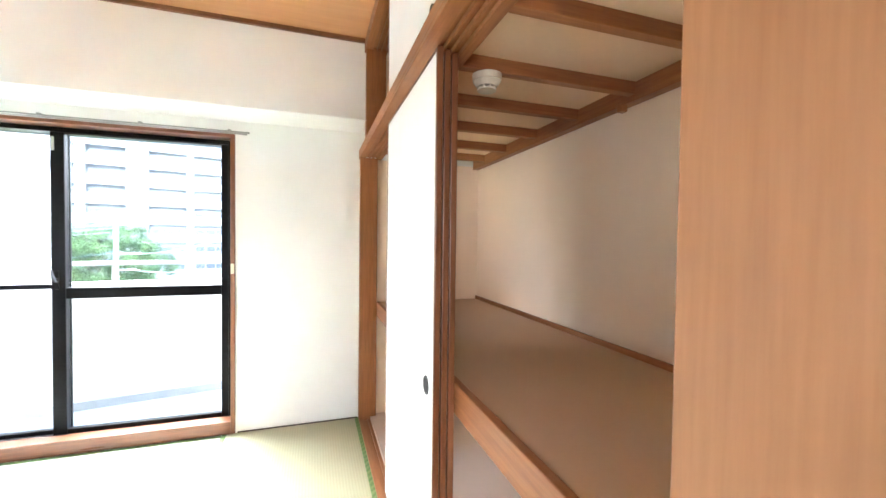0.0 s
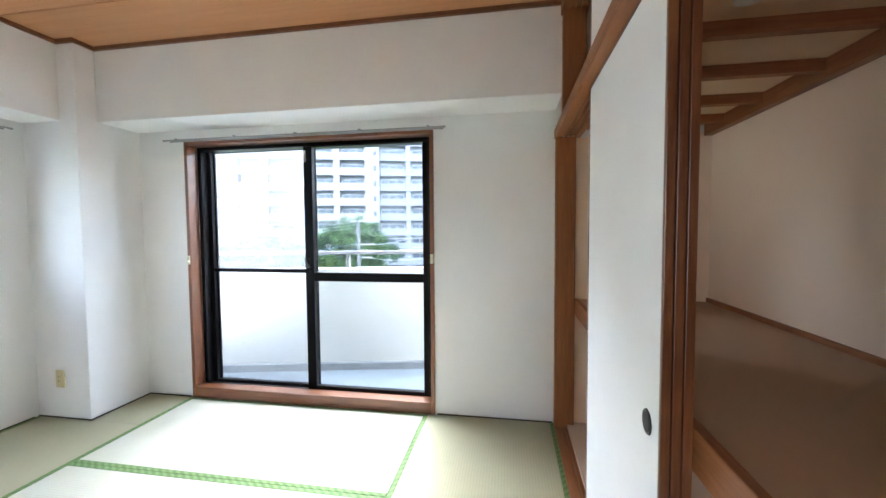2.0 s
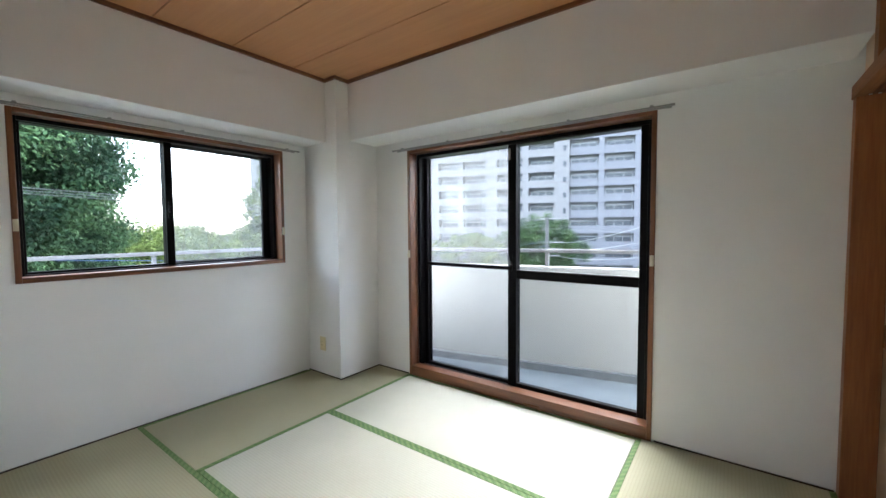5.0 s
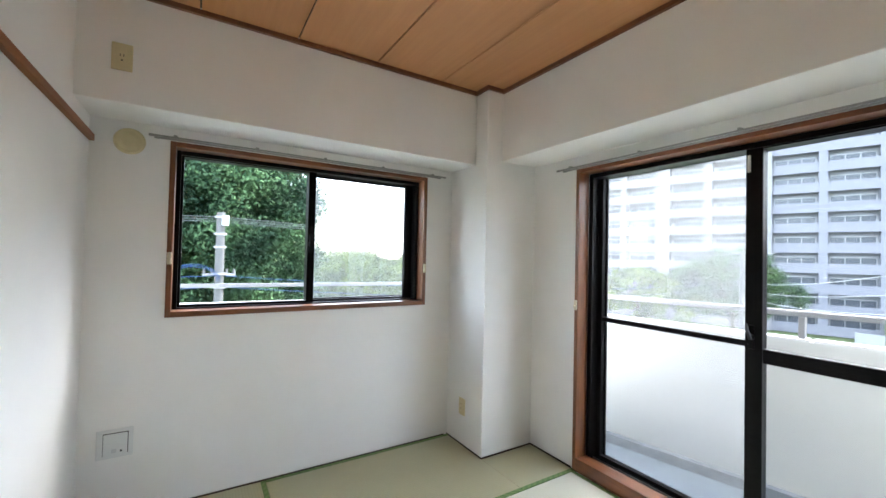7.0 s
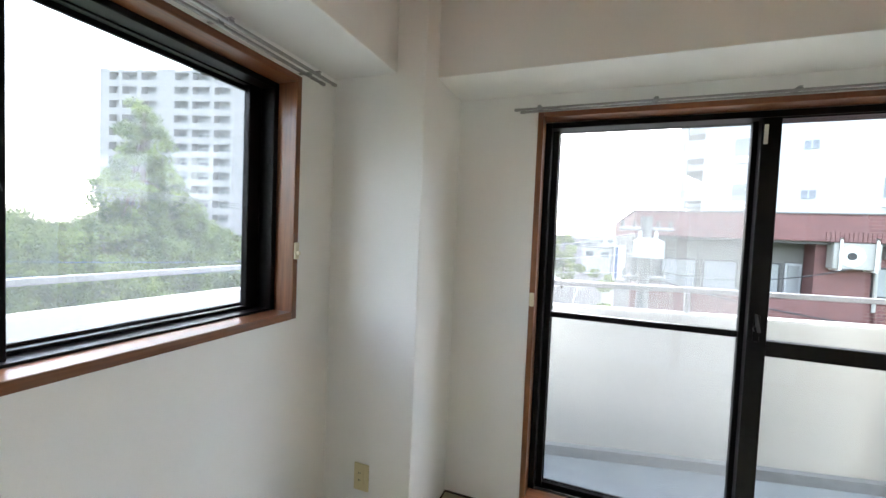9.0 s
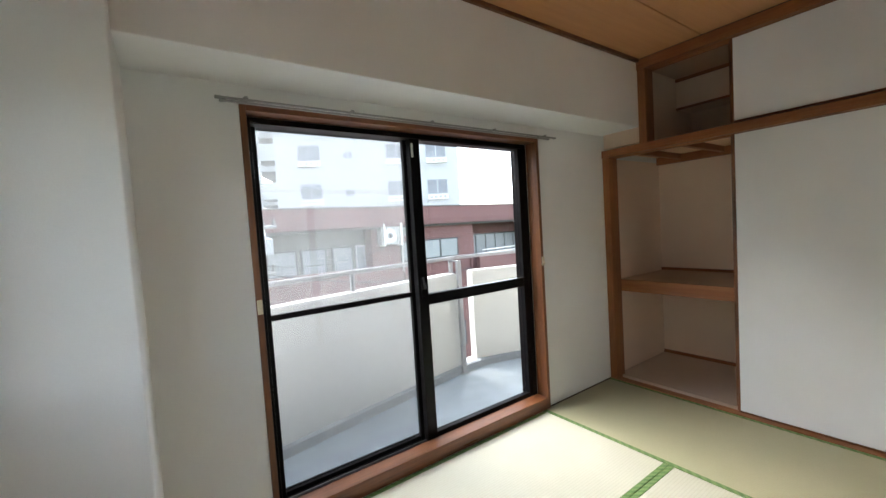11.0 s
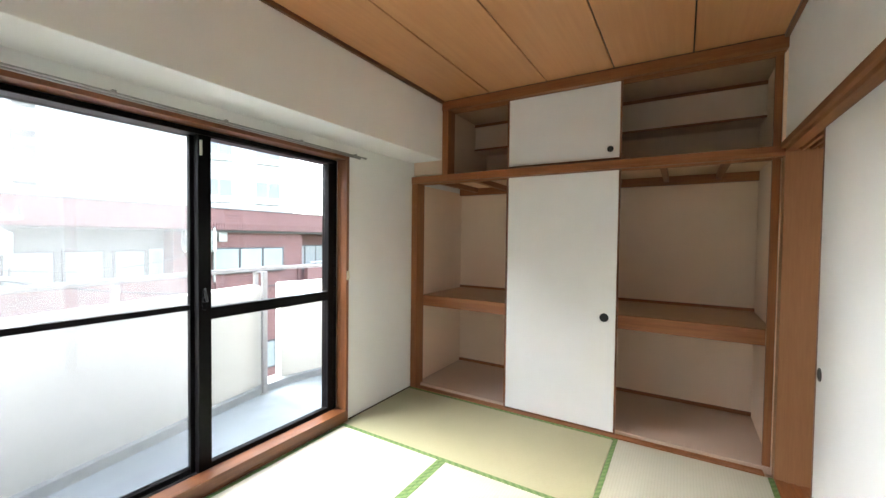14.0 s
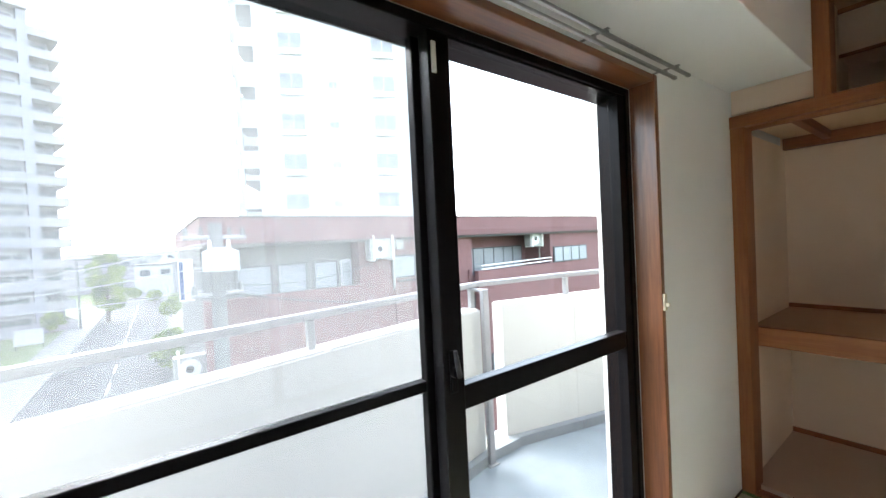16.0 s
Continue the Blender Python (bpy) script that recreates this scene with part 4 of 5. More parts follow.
def strip(nm, a, c, w, z0, z1, mat, label, category):
    """A flat run of road or pavement from a to c, w wide."""
    a, c = Vector((*a, 0)), Vector((*c, 0))
    d = (c - a).normalized()
    n = Vector((-d.y, d.x, 0)) * w / 2
    bmx = bmesh.new()
    vs = [bmx.verts.new(p + Vector((0, 0, z))) for z in (z0, z1) for p in (a - n, c - n, c + n, a + n)]
    for q in ((0, 3, 2, 1), (4, 5, 6, 7), (0, 1, 5, 4), (1, 2, 6, 5), (2, 3, 7, 6), (3, 0, 4, 7)):
        bmx.faces.new([vs[k] for k in q])
    return solid(nm, bmx, mat, label, category, kind="structure")


strip("road", (-6.5, -60), (-3.6, 140), 8.5, GZ - 0.2, GZ - 0.06, ASPHALT, "grey asphalt street running past the buildings", "road")
strip("pavement", (0.6, 22), (2.25, 140), 3.0, GZ - 0.2, GZ + 0.06, PAVE, "paved footpath with a raised kerb", "pavement")
strip("pavement", (-12.3, -60), (-9.4, 140), 3.0, GZ - 0.2, GZ + 0.06, PAVE, "paved footpath with a raised kerb", "pavement")
strip("road", (-12.5, 22), (-80, 18), 8.0, GZ - 0.2, GZ - 0.055, ASPHALT, "grey asphalt side street", "road")
for k in range(14):
    y = 14 + 6.5 * k
    strip("road_line", (-5.6 + 0.0145 * y, y), (-5.55 + 0.0145 * y, y + 3.2), 0.16, GZ - 0.06, GZ - 0.05, PAINT, "white painted dash on the road", "road marking")


def frame_of(p, head):
    """Local axes of a facade: u to the right as seen from the front, depth d away from the viewer."""
    h = radians(head)
    u, d = Vector((math.cos(h), -math.sin(h), 0)), Vector((math.sin(h), math.cos(h), 0))
    p = Vector(p)
    return lambda a, b, z: p + u * a + d * b + Vector((0, 0, z))


def fbox(bmx, F, u0, u1, d0, d1, z0, z1):
    vs = [bmx.verts.new(F(a, b, z)) for a in (u0, u1) for b in (d0, d1) for z in (z0, z1)]
    for q in ((0, 1, 3, 2), (4, 6, 7, 5), (0, 4, 5, 1), (2, 3, 7, 6), (0, 2, 6, 4), (1, 5, 7, 3)):
        bmx.faces.new([vs[k] for k in q])
    return bmx


def apartment_tower(p, head, bays, floors, fh, mats, depth, label, corner=False, par=1.15, rec=1.7, top=0.0):
    """A slab tower: solid core, and for each bay and storey a recessed balcony with its front wall and window.
    bays: (u0, u1, set-back, material index); between the bays stand full-height piers."""
    t = thing("apartment_building", p, label, "apartment building")
    F = frame_of((p[0], p[1], 0), head)
    H = GZ + fh * floors + top
    u0, u1 = bays[0][0] - 2.2, bays[-1][1] + 1.0
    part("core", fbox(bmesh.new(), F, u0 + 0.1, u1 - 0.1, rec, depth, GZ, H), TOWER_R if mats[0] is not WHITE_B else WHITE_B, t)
    edges = [u0] + [e for b in bays for e in b[:2]] + [u1]
    for k in range(0, len(edges), 2):
        bmx = bmesh.new()
        if edges[k + 1] - edges[k] < 0.05:
            continue
        s = bays[max(0, k // 2 - 1)][2]
        fbox(bmx, F, edges[k], edges[k + 1], s, rec + 0.2, GZ, H + 0.8)
        part("pier", bmx, mats[bays[max(0, k // 2 - 1)][3]], t)
    part("roof", fbox(bmesh.new(), F, u0 - 0.1, u1 + 0.1, -0.05, depth + 0.1, H, H + 0.5), mats[0], t)
    for b0, b1, s, mi in bays:
        w = b1 - b0
        wm = bmesh.new()
        n = max(2, round(w / 1.7))
        for j in range(n):
            a, c = -w / 2 + 0.25 + (w - 0.5) * j / n, -w / 2 + 0.25 + (w - 0.5) * (j + 1) / n
            box(wm, a + 0.05, c - 0.05, 0.0, 0.05, 0.1, 2.0)
        wme = finish(wm, "window", [PANE_B])
        fm = bmesh.new()
        box(fm, -w / 2 + 0.2, w / 2 - 0.2, 0.04, 0.10, 0.0, 2.1)
        fme = finish(fm, "window_frame", PALE_FRAME)
        bme = finish(box(bmesh.new(), -w / 2, w / 2, 0.0, 0.16, -0.28, par), "balcony_front", mats[mi])
        rot = Matrix.Rotation(-radians(head), 4, "Z")
        for f in range(floors):
            z = GZ + fh * f + 0.28
            for nm, me, dd in (("balcony_front", bme, s + 0.02), ("window", wme, rec - 0.11), ("window_frame", fme, rec - 0.11)):
                ob = new(nm, me)
                ob.parent = t
                ob.matrix_parent_inverse = Matrix.Translation(-t.location)
                ob.matrix_basis = Matrix.Translation(F((b0 + b1) / 2, dd, z)) @ rot
    if corner:
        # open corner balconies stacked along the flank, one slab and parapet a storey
        # wall behind the corner balconies, coloured dark as if shaded
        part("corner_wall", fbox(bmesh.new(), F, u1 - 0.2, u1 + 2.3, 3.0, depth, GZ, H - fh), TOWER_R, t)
        cb = bmesh.new()
        box(cb, 0, 3.3, 0, 9.0, 0, 0.25)
        box(cb, 0, 3.3, 0, 0.15, 0.25, 1.25)
        box(cb, 3.15, 3.3, 0.15, 9.0, 0.25, 1.25)
        cme = finish(cb, "corner_balcony", mats[0])
        cw = finish(box(bmesh.new(), 0, 1.7, 0, 0.08, 0, 2.0), "corner_window", PANE_B)
        for f in range(floors):
            for nm, me, p3 in (("corner_balcony", cme, F(u1 - 0.1, 0.9, GZ + fh * f)), ("corner_window", cw, F(u1 + 0.35, 2.96, GZ + fh * f + 0.3))):
                if nm == "corner_window" and f == floors - 1:
                    continue
                ob = new(nm, me)
                ob.parent = t
                ob.matrix_parent_inverse = Matrix.Translation(-t.location)
                ob.matrix_basis = Matrix.Translation(p3) @ Matrix.Rotation(-radians(head), 4, "Z")
    return t


# u of the bays follows from headings seen at 78 m
def at_head(h, head, D):
    return D * math.tan(radians(h - head))


HA, DA = -17.0, 78.0
PA = (-0.1 + DA * math.sin(radians(HA)), 0.25 + DA * math.cos(radians(HA)), GZ)
bays_a = [(at_head(a, HA, DA), at_head(c, HA, DA), s, m) for a, c, s, m in
          ((-37.0, -34.2, 0.0, 0), (-33.5, -30.2, 0.0, 0), (-28.6, -25.0, 0.0, 0), (-24.2, -20.7, 0.0, 0), (-18.7, -14.9, 0.6, 1), (-14.2, -10.5, 0.6, 1))]
apartment_tower(PA, HA, bays_a, 15, 2.93, [TOWER_A, TOWER_B], 14.0, "tall grey and blue-grey apartment tower with rows of balconies", True)
FA = frame_of((PA[0], PA[1], 0), HA)
tower_a = [o for o in scene.objects if o.name == "apartment_building"][0]
stair = finish(box(box(bmesh.new(), -0.22, 0.22, -0.06, 0.02, 0.0, 0.9), -0.29, 0.29, -0.03, 0.0, -0.07, 0.97), "stair_window", PANE_B)
for f in range(15):
    ob = new("stair_window", stair)
    ob.parent = tower_a
    ob.matrix_parent_inverse = Matrix.Translation(-tower_a.location)
    ob.matrix_basis = Matrix.Translation(FA(at_head(-19.3, HA, DA), -0.02, GZ + 2.93 * f + 0.9)) @ Matrix.Rotation(-radians(HA), 4, "Z")
HB, DB = -16.0, 79.0
PB = (-2.37 + DB * math.sin(radians(HB)), 0.96 + DB * math.cos(radians(HB)), GZ)
bays_b = [(at_head(a, HB, DB), at_head(c, HB, DB), 0.0, 0) for a, c in
          ((-61.2, -60.4), (-60.1, -58.8), (-58.4, -57.0), (-55.3, -53.9), (-53.5, -51.7), (-51.2, -49.4), (-46.25, -44.15), (-43.6, -41.5), (-40.2, -38.0))]
apartment_tower(PB, HB, bays_b, 14, 2.95, [TOWER_A], 14.0, "tall pale grey apartment tower far behind the trees")

# white building behind the brick one
HW, DW = 25.0, 32.0
PWB = (-2.37 + DW * math.sin(radians(HW)), 0.96 + DW * math.cos(radians(HW)), GZ)
FW = frame_of((PWB[0], PWB[1], 0), HW)
wb = thing("white_building", PWB, "tall white painted building with small paired windows", "building")
wu0, wu1 = at_head(12.6, HW, DW), at_head(37.9, HW, DW)
part("wall", fbox(bmesh.new(), FW, wu0, wu1, 0, 16, GZ, 30), WHITE_B, wb)
part("roof", fbox(bmesh.new(), FW, wu0 - 0.2, wu1 + 0.2, -0.2, 16.2, 30, 30.6), WHITE_B, wb)
rotw = Matrix.Rotation(-radians(HW), 4, "Z")
wf = finish(box(bmesh.new(), -0.85, 0.85, -0.03, 0.05, -0.6, 0.6, bevel=0.01), "window", PALE_FRAME)
wp = finish(box(box(bmesh.new(), -0.8, -0.04, -0.05, 0, -0.55, 0.55), 0.04, 0.8, -0.05, 0, -0.55, 0.55), "pane", PANE_W)
wg = bmesh.new()
for k in range(5):
    box(wg, -0.8 + 0.38 * k, -0.72 + 0.38 * k, -0.22, -0.17, -1.0, -0.72)
box(wg, -0.85, 0.85, -0.22, -0.17, -0.74, -0.68)
box(wg, -0.85, 0.85, -0.22, 0.0, -1.04, -0.98)
wgm = finish(wg, "window_guard", WHITEPL)
for hd in (17.0, 29.0, 34.7):
    for f in range(8):
        z = 4.80 + 2.97 * (f - 2)
        w = new("window", wf)
        w.parent = wb
        w.matrix_parent_inverse = Matrix.Translation(-wb.location)
        w.matrix_basis = Matrix.Translation(FW(at_head(hd, HW, DW), 0, z)) @ rotw
        for nm, me in (("pane", wp), ("window_guard", wgm)):
            q = new(nm, me)
            q.parent = w
            q.matrix_basis = Matrix.Identity(4)
sw_f = finish(box(bmesh.new(), -0.36, 0.36, -0.03, 0.05, -0.28, 0.28, bevel=0.01), "small_window", PALE_FRAME)
sw_p = finish(box(box(bmesh.new(), -0.32, -0.03, -0.05, 0, -0.24, 0.24), 0.03, 0.32, -0.05, 0, -0.24, 0.24), "pane", PANE_W)
for f in range(6):
    w = new("small_window", sw_f)
    w.parent = wb
    w.matrix_parent_inverse = Matrix.Translation(-wb.location)
    w.matrix_basis = Matrix.Translation(FW(at_head(22.2, HW, DW), 0, 4.55 + 2.97 * (f - 2))) @ rotw
    q = new("pane", sw_p)
    q.parent = w
# stair and balcony stack on its flank
for f in range(12):
    z = GZ + 3.0 * f + 1.0
    part("flank_balcony", fbox(bmesh.new(), FW, wu0 - 1.5, wu0, 0.6, 3.2, z, z + 1.3), WHITE_B, wb)
    part("flank_slab", fbox(bmesh.new(), FW, wu0 - 3.2, wu0, 6.0, 15.0, z, z + 1.2), WHITE_B, wb)
part("flank_pier", fbox(bmesh.new(), FW, wu0 - 1.5, wu0 - 1.2, 0.6, 0.9, GZ, 30), WHITE_B, wb)

# red brick building across the street
bb = thing("brick_building", (5, 12, GZ), "low flat-roofed red brick building with dark-framed windows", "building")
BY = 12.0
part("fascia", B(-1.15, 22, BY - 0.35, BY + 9, 1.50, 2.08, bevel=0.01), BRICK, bb)
part("coping", B(-1.18, 22.03, BY - 0.38, BY + 9.03, 2.082, 2.115, bevel=0.006), CONC, bb)
part("roof", B(-1.0, 21.9, BY - 0.2, BY + 8.9, 2.02, 2.08), CONC, bb)
# near-black colour here stands in for the shadow edge under the fascia
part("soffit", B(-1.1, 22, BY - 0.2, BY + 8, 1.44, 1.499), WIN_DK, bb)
# plain grey paints in the shadowed band below the eave
part("wall", B(-1.1, 2.55, BY + 0.5, BY + 8, GZ, 1.44), CONC, bb, "wall set back under the eave, its shaded grey put into the colour")
part("wall", B(2.55, 6.6, BY, BY + 8, GZ, 1.439), BRICK, bb)
part("wall", B(6.6, 10.6, BY + 1.2, BY + 8, GZ, 1.438), BRICK, bb)
part("wall", B(10.6, 22, BY - 0.1, BY + 8, GZ, 1.437), BRICK, bb)
part("balcony_wall", B(-1.15, 2.55, BY - 0.3, BY - 0.1, GZ, 0.30, bevel=0.01), BRICK, bb)
part("balcony_wall", B(6.6, 10.6, BY - 0.3, BY - 0.1, GZ, 0.30, bevel=0.01), BRICK, bb)
part("balcony_slab", B(-1.1, 2.55, BY - 0.1, BY + 0.5, -0.9, -0.75), CONC, bb)
part("balcony_slab", B(6.6, 10.6, BY - 0.1, BY + 1.2, -0.9, -0.75), CONC, bb)
# soldier course: upright bricks standing proud along the foot of the fascia
soldier = finish(box(bmesh.new(), -0.031, 0.031, -0.012, 0.0, -0.10, 0.10), "brick", BRICK)
for k in range(150):
    q = new("brick", soldier)
    q.parent = bb
    q.matrix_parent_inverse = Matrix.Translation(-bb.location)
    q.location = (2.6 + 0.075 * k, BY - 0.35, 1.605)


def strip_window(x0, x1, y, z0, z1, n, parent, mullion=0.06, frame_mat=None):
    w = part("window", B(x0, x1, y - 0.04, y + 0.05, z0, z1, bevel=0.005), frame_mat or WIN_DK, parent, "dark metal window frame")
    for k in range(n):
        a, c = x0 + mullion + (x1 - x0 - mullion) * k / n, x0 + (x1 - x0 - mullion) * (k + 1) / n
        q = part("pane", B(a, c, y - 0.055, y - 0.03, z0 + 0.05, z1 - 0.05), CURTAIN, w)
        q.matrix_parent_inverse = Matrix.Identity(4)


for k, (a, c) in enumerate(((-0.42, 0.42), (0.52, 1.28), (1.44, 2.12), (2.2, 2.52))):
    strip_window(a, c, BY + 0.5, 0.2, 0.97, 1, bb, 0.05, PALE_FRAME if k == 3 else None)
strip_window(3.53, 5.86, BY, 0.33, 1.0, 3, bb, 0.075)
part("window_ledge", B(3.7, 5.84, BY - 0.10, BY + 0.02, 0.22, 0.27, bevel=0.01), WIN_DK, bb)
strip_window(7.1, 10.35, BY + 1.2, 0.0, 1.03, 6, bb)
strip_window(10.75, 13.0, BY - 0.1, 0.28, 0.92, 4, bb, 0.07)
for a, c, z in ((4.6, 6.0, -2.9), (-0.5, 2.4, -3.4), (7, 10, -3.4)):
    strip_window(a, c, BY - (0.3 if a != 4.6 else 0.0), z, z + 0.9, 3, bb)
# downpipes beside the window bay
for x in (3.62, 6.42):
    bmx = bmesh.new()
    rod(bmx, (x, BY - 0.05, GZ), (x, BY - 0.05, 0.2 if x < 4 else 0.36), 0.03)
    part("downpipe", bmx, BRICK, bb)


def ac_unit(x, y, z):
    a = thing("air_conditioner_unit", (x, y, z), "pale outdoor air conditioner unit hung on the brick wall", "air conditioner", "outdoor units")
    part("casing", B(x, x + 0.78, y - 0.34, y - 0.04, z, z + 0.56, bevel=0.02), ACM, a)
    bmx = bmesh.new()
    disc(bmx, (x + 0.3, y - 0.34, z + 0.28), (0, -1, 0), 0.22, 0.015, 32)
    g = part("fan_grille", bmx, GREYPL, a)
    bmx = bmesh.new()
    disc(bmx, (x + 0.3, y - 0.355, z + 0.28), (0, -1, 0), 0.08, 0.01, 24)
    part("fan_hub", bmx, DARK, g)
    for k in (0.08, 0.66):
        bmx = bmesh.new()
        box(bmx, x + k, x + k + 0.04, y - 0.4, y, z - 0.04, z, bevel=0.004)
        box(bmx, x + k, x + k + 0.04, y - 0.4, y - 0.37, z, z + 0.66)
        box(bmx, x + k, x + k + 0.04, y - 0.4, y, z + 0.62, z + 0.66)
        part("bracket", bmx, WHITEPL, a)
    bmx = bmesh.new()
    rod(bmx, (x + 0.85, y - 0.06, z + 0.2), (x + 0.85, y - 0.06, z - 0.9), 0.035)
    part("pipe_cover", bmx, ACM, a)


ac_unit(2.72, BY, 0.93)
ac_unit(9.75, BY + 0.5, 0.98)
ac_unit(-1.72, BY + 0.75, -1.5)
solid("meter_box", B(3.66, 3.90, BY - 0.14, BY, 1.17, 1.44, bevel=0.01), ACM, "small pale box on the brick wall", "box")
ps = thing("projecting_sign", (-1.28, BY + 1.5, 0.18), "narrow white and blue sign plate beside the brick building", "sign")
part("plate", B(-1.48, -1.17, BY + 1.46, BY + 1.52, 0.18, 1.2, bevel=0.008), WHITEPL, ps)
part("stripe", B(-1.46, -1.38, BY + 1.452, BY + 1.459, 0.22, 1.14), BLUEC, ps, "plain blue bar")
for z in (0.35, 1.05):
    part("arm", B(-1.17, -1.10, BY + 1.475, BY + 1.505, z - 0.02, z + 0.02), WIN_DK, ps)
lp = thing("laundry_rail", (8.6, 11.6, 0.2), "white laundry rails on the brick balcony", "laundry rail")
for z in (0.34, 0.46):
    bmx = bmesh.new()
    rod(bmx, (6.8, 11.75, z), (10.5, 11.8, z + 0.05), 0.02)
    part("pole", bmx, WHITEPL, lp)


# ---- street poles and cables ----
def utility_pole(x, y, top, label, r=0.15, arms=(), can=None, shift=0.0):
    p = thing("utility_pole", (x, y, GZ), label, "utility pole", "utility poles")
    bmx = bmesh.new()
    rod(bmx, (x, y, GZ), (x, y, top), r * 1.15, r * 0.8, 20)
    part("shaft", bmx, CONC, p)
    for z, w, rot in arms:
        c, s = math.cos(rot) * w / 2, math.sin(rot) * w / 2
        bmx = bmesh.new()
        ex, ey = x + shift * math.cos(rot), y + shift * math.sin(rot)
        rod(bmx, (ex - c, ey - s, z), (ex + c, ey + s, z), 0.045, seg=8)
        a = part("crossarm", bmx, RAILM, p)
        for k in (-0.9, -0.45, 0.45, 0.9):
            bmx = bmesh.new()
            disc(bmx, (ex + c * k, ey + s * k, z + 0.03), (0, 0, 1), 0.05, 0.16, 12, 0.6)
            part("insulator", bmx, CONC, a)
    if can:
        bmx = bmesh.new()
        disc(bmx, (x + 0.02, y - 0.42, can), (0, 0, 1), 0.30, 0.34, 24)
        disc(bmx, (x + 0.02, y - 0.42, can + 0.34), (0, 0, 1), 0.30, 0.08, 24, 0.5)
        q = part("transformer", bmx, PALE_FRAME, p, "pale grey drum transformer")
        for k in (-0.15, 0.15):
            bmx = bmesh.new()
            disc(bmx, (x + k, y - 0.42, can + 0.40), (0, 0, 1), 0.04, 0.16, 12, 0.6)
            part("bushing", bmx, WHITEPL, q)
    return p


utility_pole(-1.0, 10.6, 1.9, "grey concrete utility pole with a transformer", 0.15, ((1.62, 1.1, 0.2), (0.55, 0.9, 0.2)), 1.0)
utility_pole(-14.7, 1.22, 2.56, "pale concrete utility pole in front of the big tree", 0.15, ((0.62, 0.9, 1.57),))
utility_pole(-12.3, 31.0, 2.12, "grey concrete utility pole with crossarms", 0.16, ((2.0, 2.2, 0.2), (0.1, 1.5, 0.4), (-0.45, 1.4, 0.0), (-1.0, 1.0, 0.4)), None, 0.55)
utility_pole(-10.2, 78, 1.2, "grey concrete utility pole along the street", 0.15, ((0.9, 1.8, 0.0),))


near_pole = [o for o in scene.objects if o.name.startswith("utility_pole") and abs(o.location.x + 14.7) < 0.01][0]
for z, rr in ((2.38, 0.16), (1.85, 0.17), (1.45, 0.17), (0.62, 0.20), (0.2, 0.19)):
    bmx = bmesh.new()
    disc(bmx, (-14.7, 1.22, z), (0, 0, 1), rr, 0.07, 20)
    box(bmx, -14.74, -14.66, 1.03, 1.41, z + 0.02, z + 0.05)
    part("clamp", bmx, RAILM, near_pole)
bmx = bmesh.new()
disc(bmx, (-14.56, 1.34, 2.16), (0, 0, 1), 0.10, 0.30, 16)
part("surge_arrester", bmx, GREYPL, near_pole)
cu = bpy.data.curves.new("cable_coil", "CURVE")
cu.dimensions, cu.bevel_depth = "3D", 0.007
for q in range(3):
    sp = cu.splines.new("POLY")
    sp.points.add(24)
    for k in range(25):
        a = math.pi * k / 24
        sp.points[k].co = (-14.5, 1.15 - 0.62 + (0.62 + 0.04 * q) * math.cos(a), 0.45 + (0.42 + 0.04 * q) * math.sin(a), 1)
cu.materials.append(BLUEC)
tagged(new("cable_coil", cu), "slack blue cable looped beside the concrete pole", "cable")


def cable(a, c, sag, r=0.012, mat=CABLE, label="thin black overhead cable"):
    cu = bpy.data.curves.new("overhead_cable", "CURVE")
    cu.dimensions, cu.bevel_depth, cu.bevel_resolution = "3D", r, 1
    sp = cu.splines.new("POLY")
    sp.points.add(16)
    for k in range(17):
        f = k / 16
        p = Vector(a).lerp(Vector(c), f) - Vector((0, 0, sag * 4 * f * (1 - f)))
        sp.points[k].co = (*p, 1)
    cu.materials.append(mat)
    return tagged(new("overhead_cable", cu), label, "cable", "overhead cables")


for k in range(3):
    cable((-14.7, 1.22, 2.42 - 0.07 * k), (-16.5, -30, 2.5 - 0.1 * k), 0.25, 0.011, SILVERC, "thin grey overhead cable")
    cable((-14.7, 1.22, 2.42 - 0.07 * k), (-12.3, 31, 2.05 - 0.1 * k), 0.25, 0.011, SILVERC, "thin grey overhead cable")
for k in range(2):
    cable((-14.65, 1.2, 0.6 - 0.35 * k), (-15.5, -25, 0.6 - 0.4 * k), 0.3, 0.009, BLUEC, "overhead cable in a blue cover")
    cable((-14.65, 1.2, 0.6 - 0.35 * k), (-12.3, 31, 0.2 - 0.4 * k), 0.5, 0.009, BLUEC, "overhead cable in a blue cover")
for k in range(3):
    cable((-11.7, 31, 0.1 - 0.5 * k), (-1.0, 10.6, 1.55 - 0.45 * k), 0.25, 0.011, PALE_FRAME, "pale grey overhead street cable")
    cable((-12.3, 31, 2.0 - 0.25 * k), (-34, 40, 1.2 - 0.25 * k), 0.3, 0.011, PALE_FRAME, "pale grey overhead street cable")
    cable((-11.4, 31, 2.1 - 0.6 * k), (-10.2, 78, 0.9 - 0.3 * k), 0.5)
cable((-1.0, 10.6, 0.6), (6.3, 11.9, -0.15), 0.35, 0.018)
cable((-1.0, 10.6, 0.75), (3.0, 11.6, 0.95), 0.25)


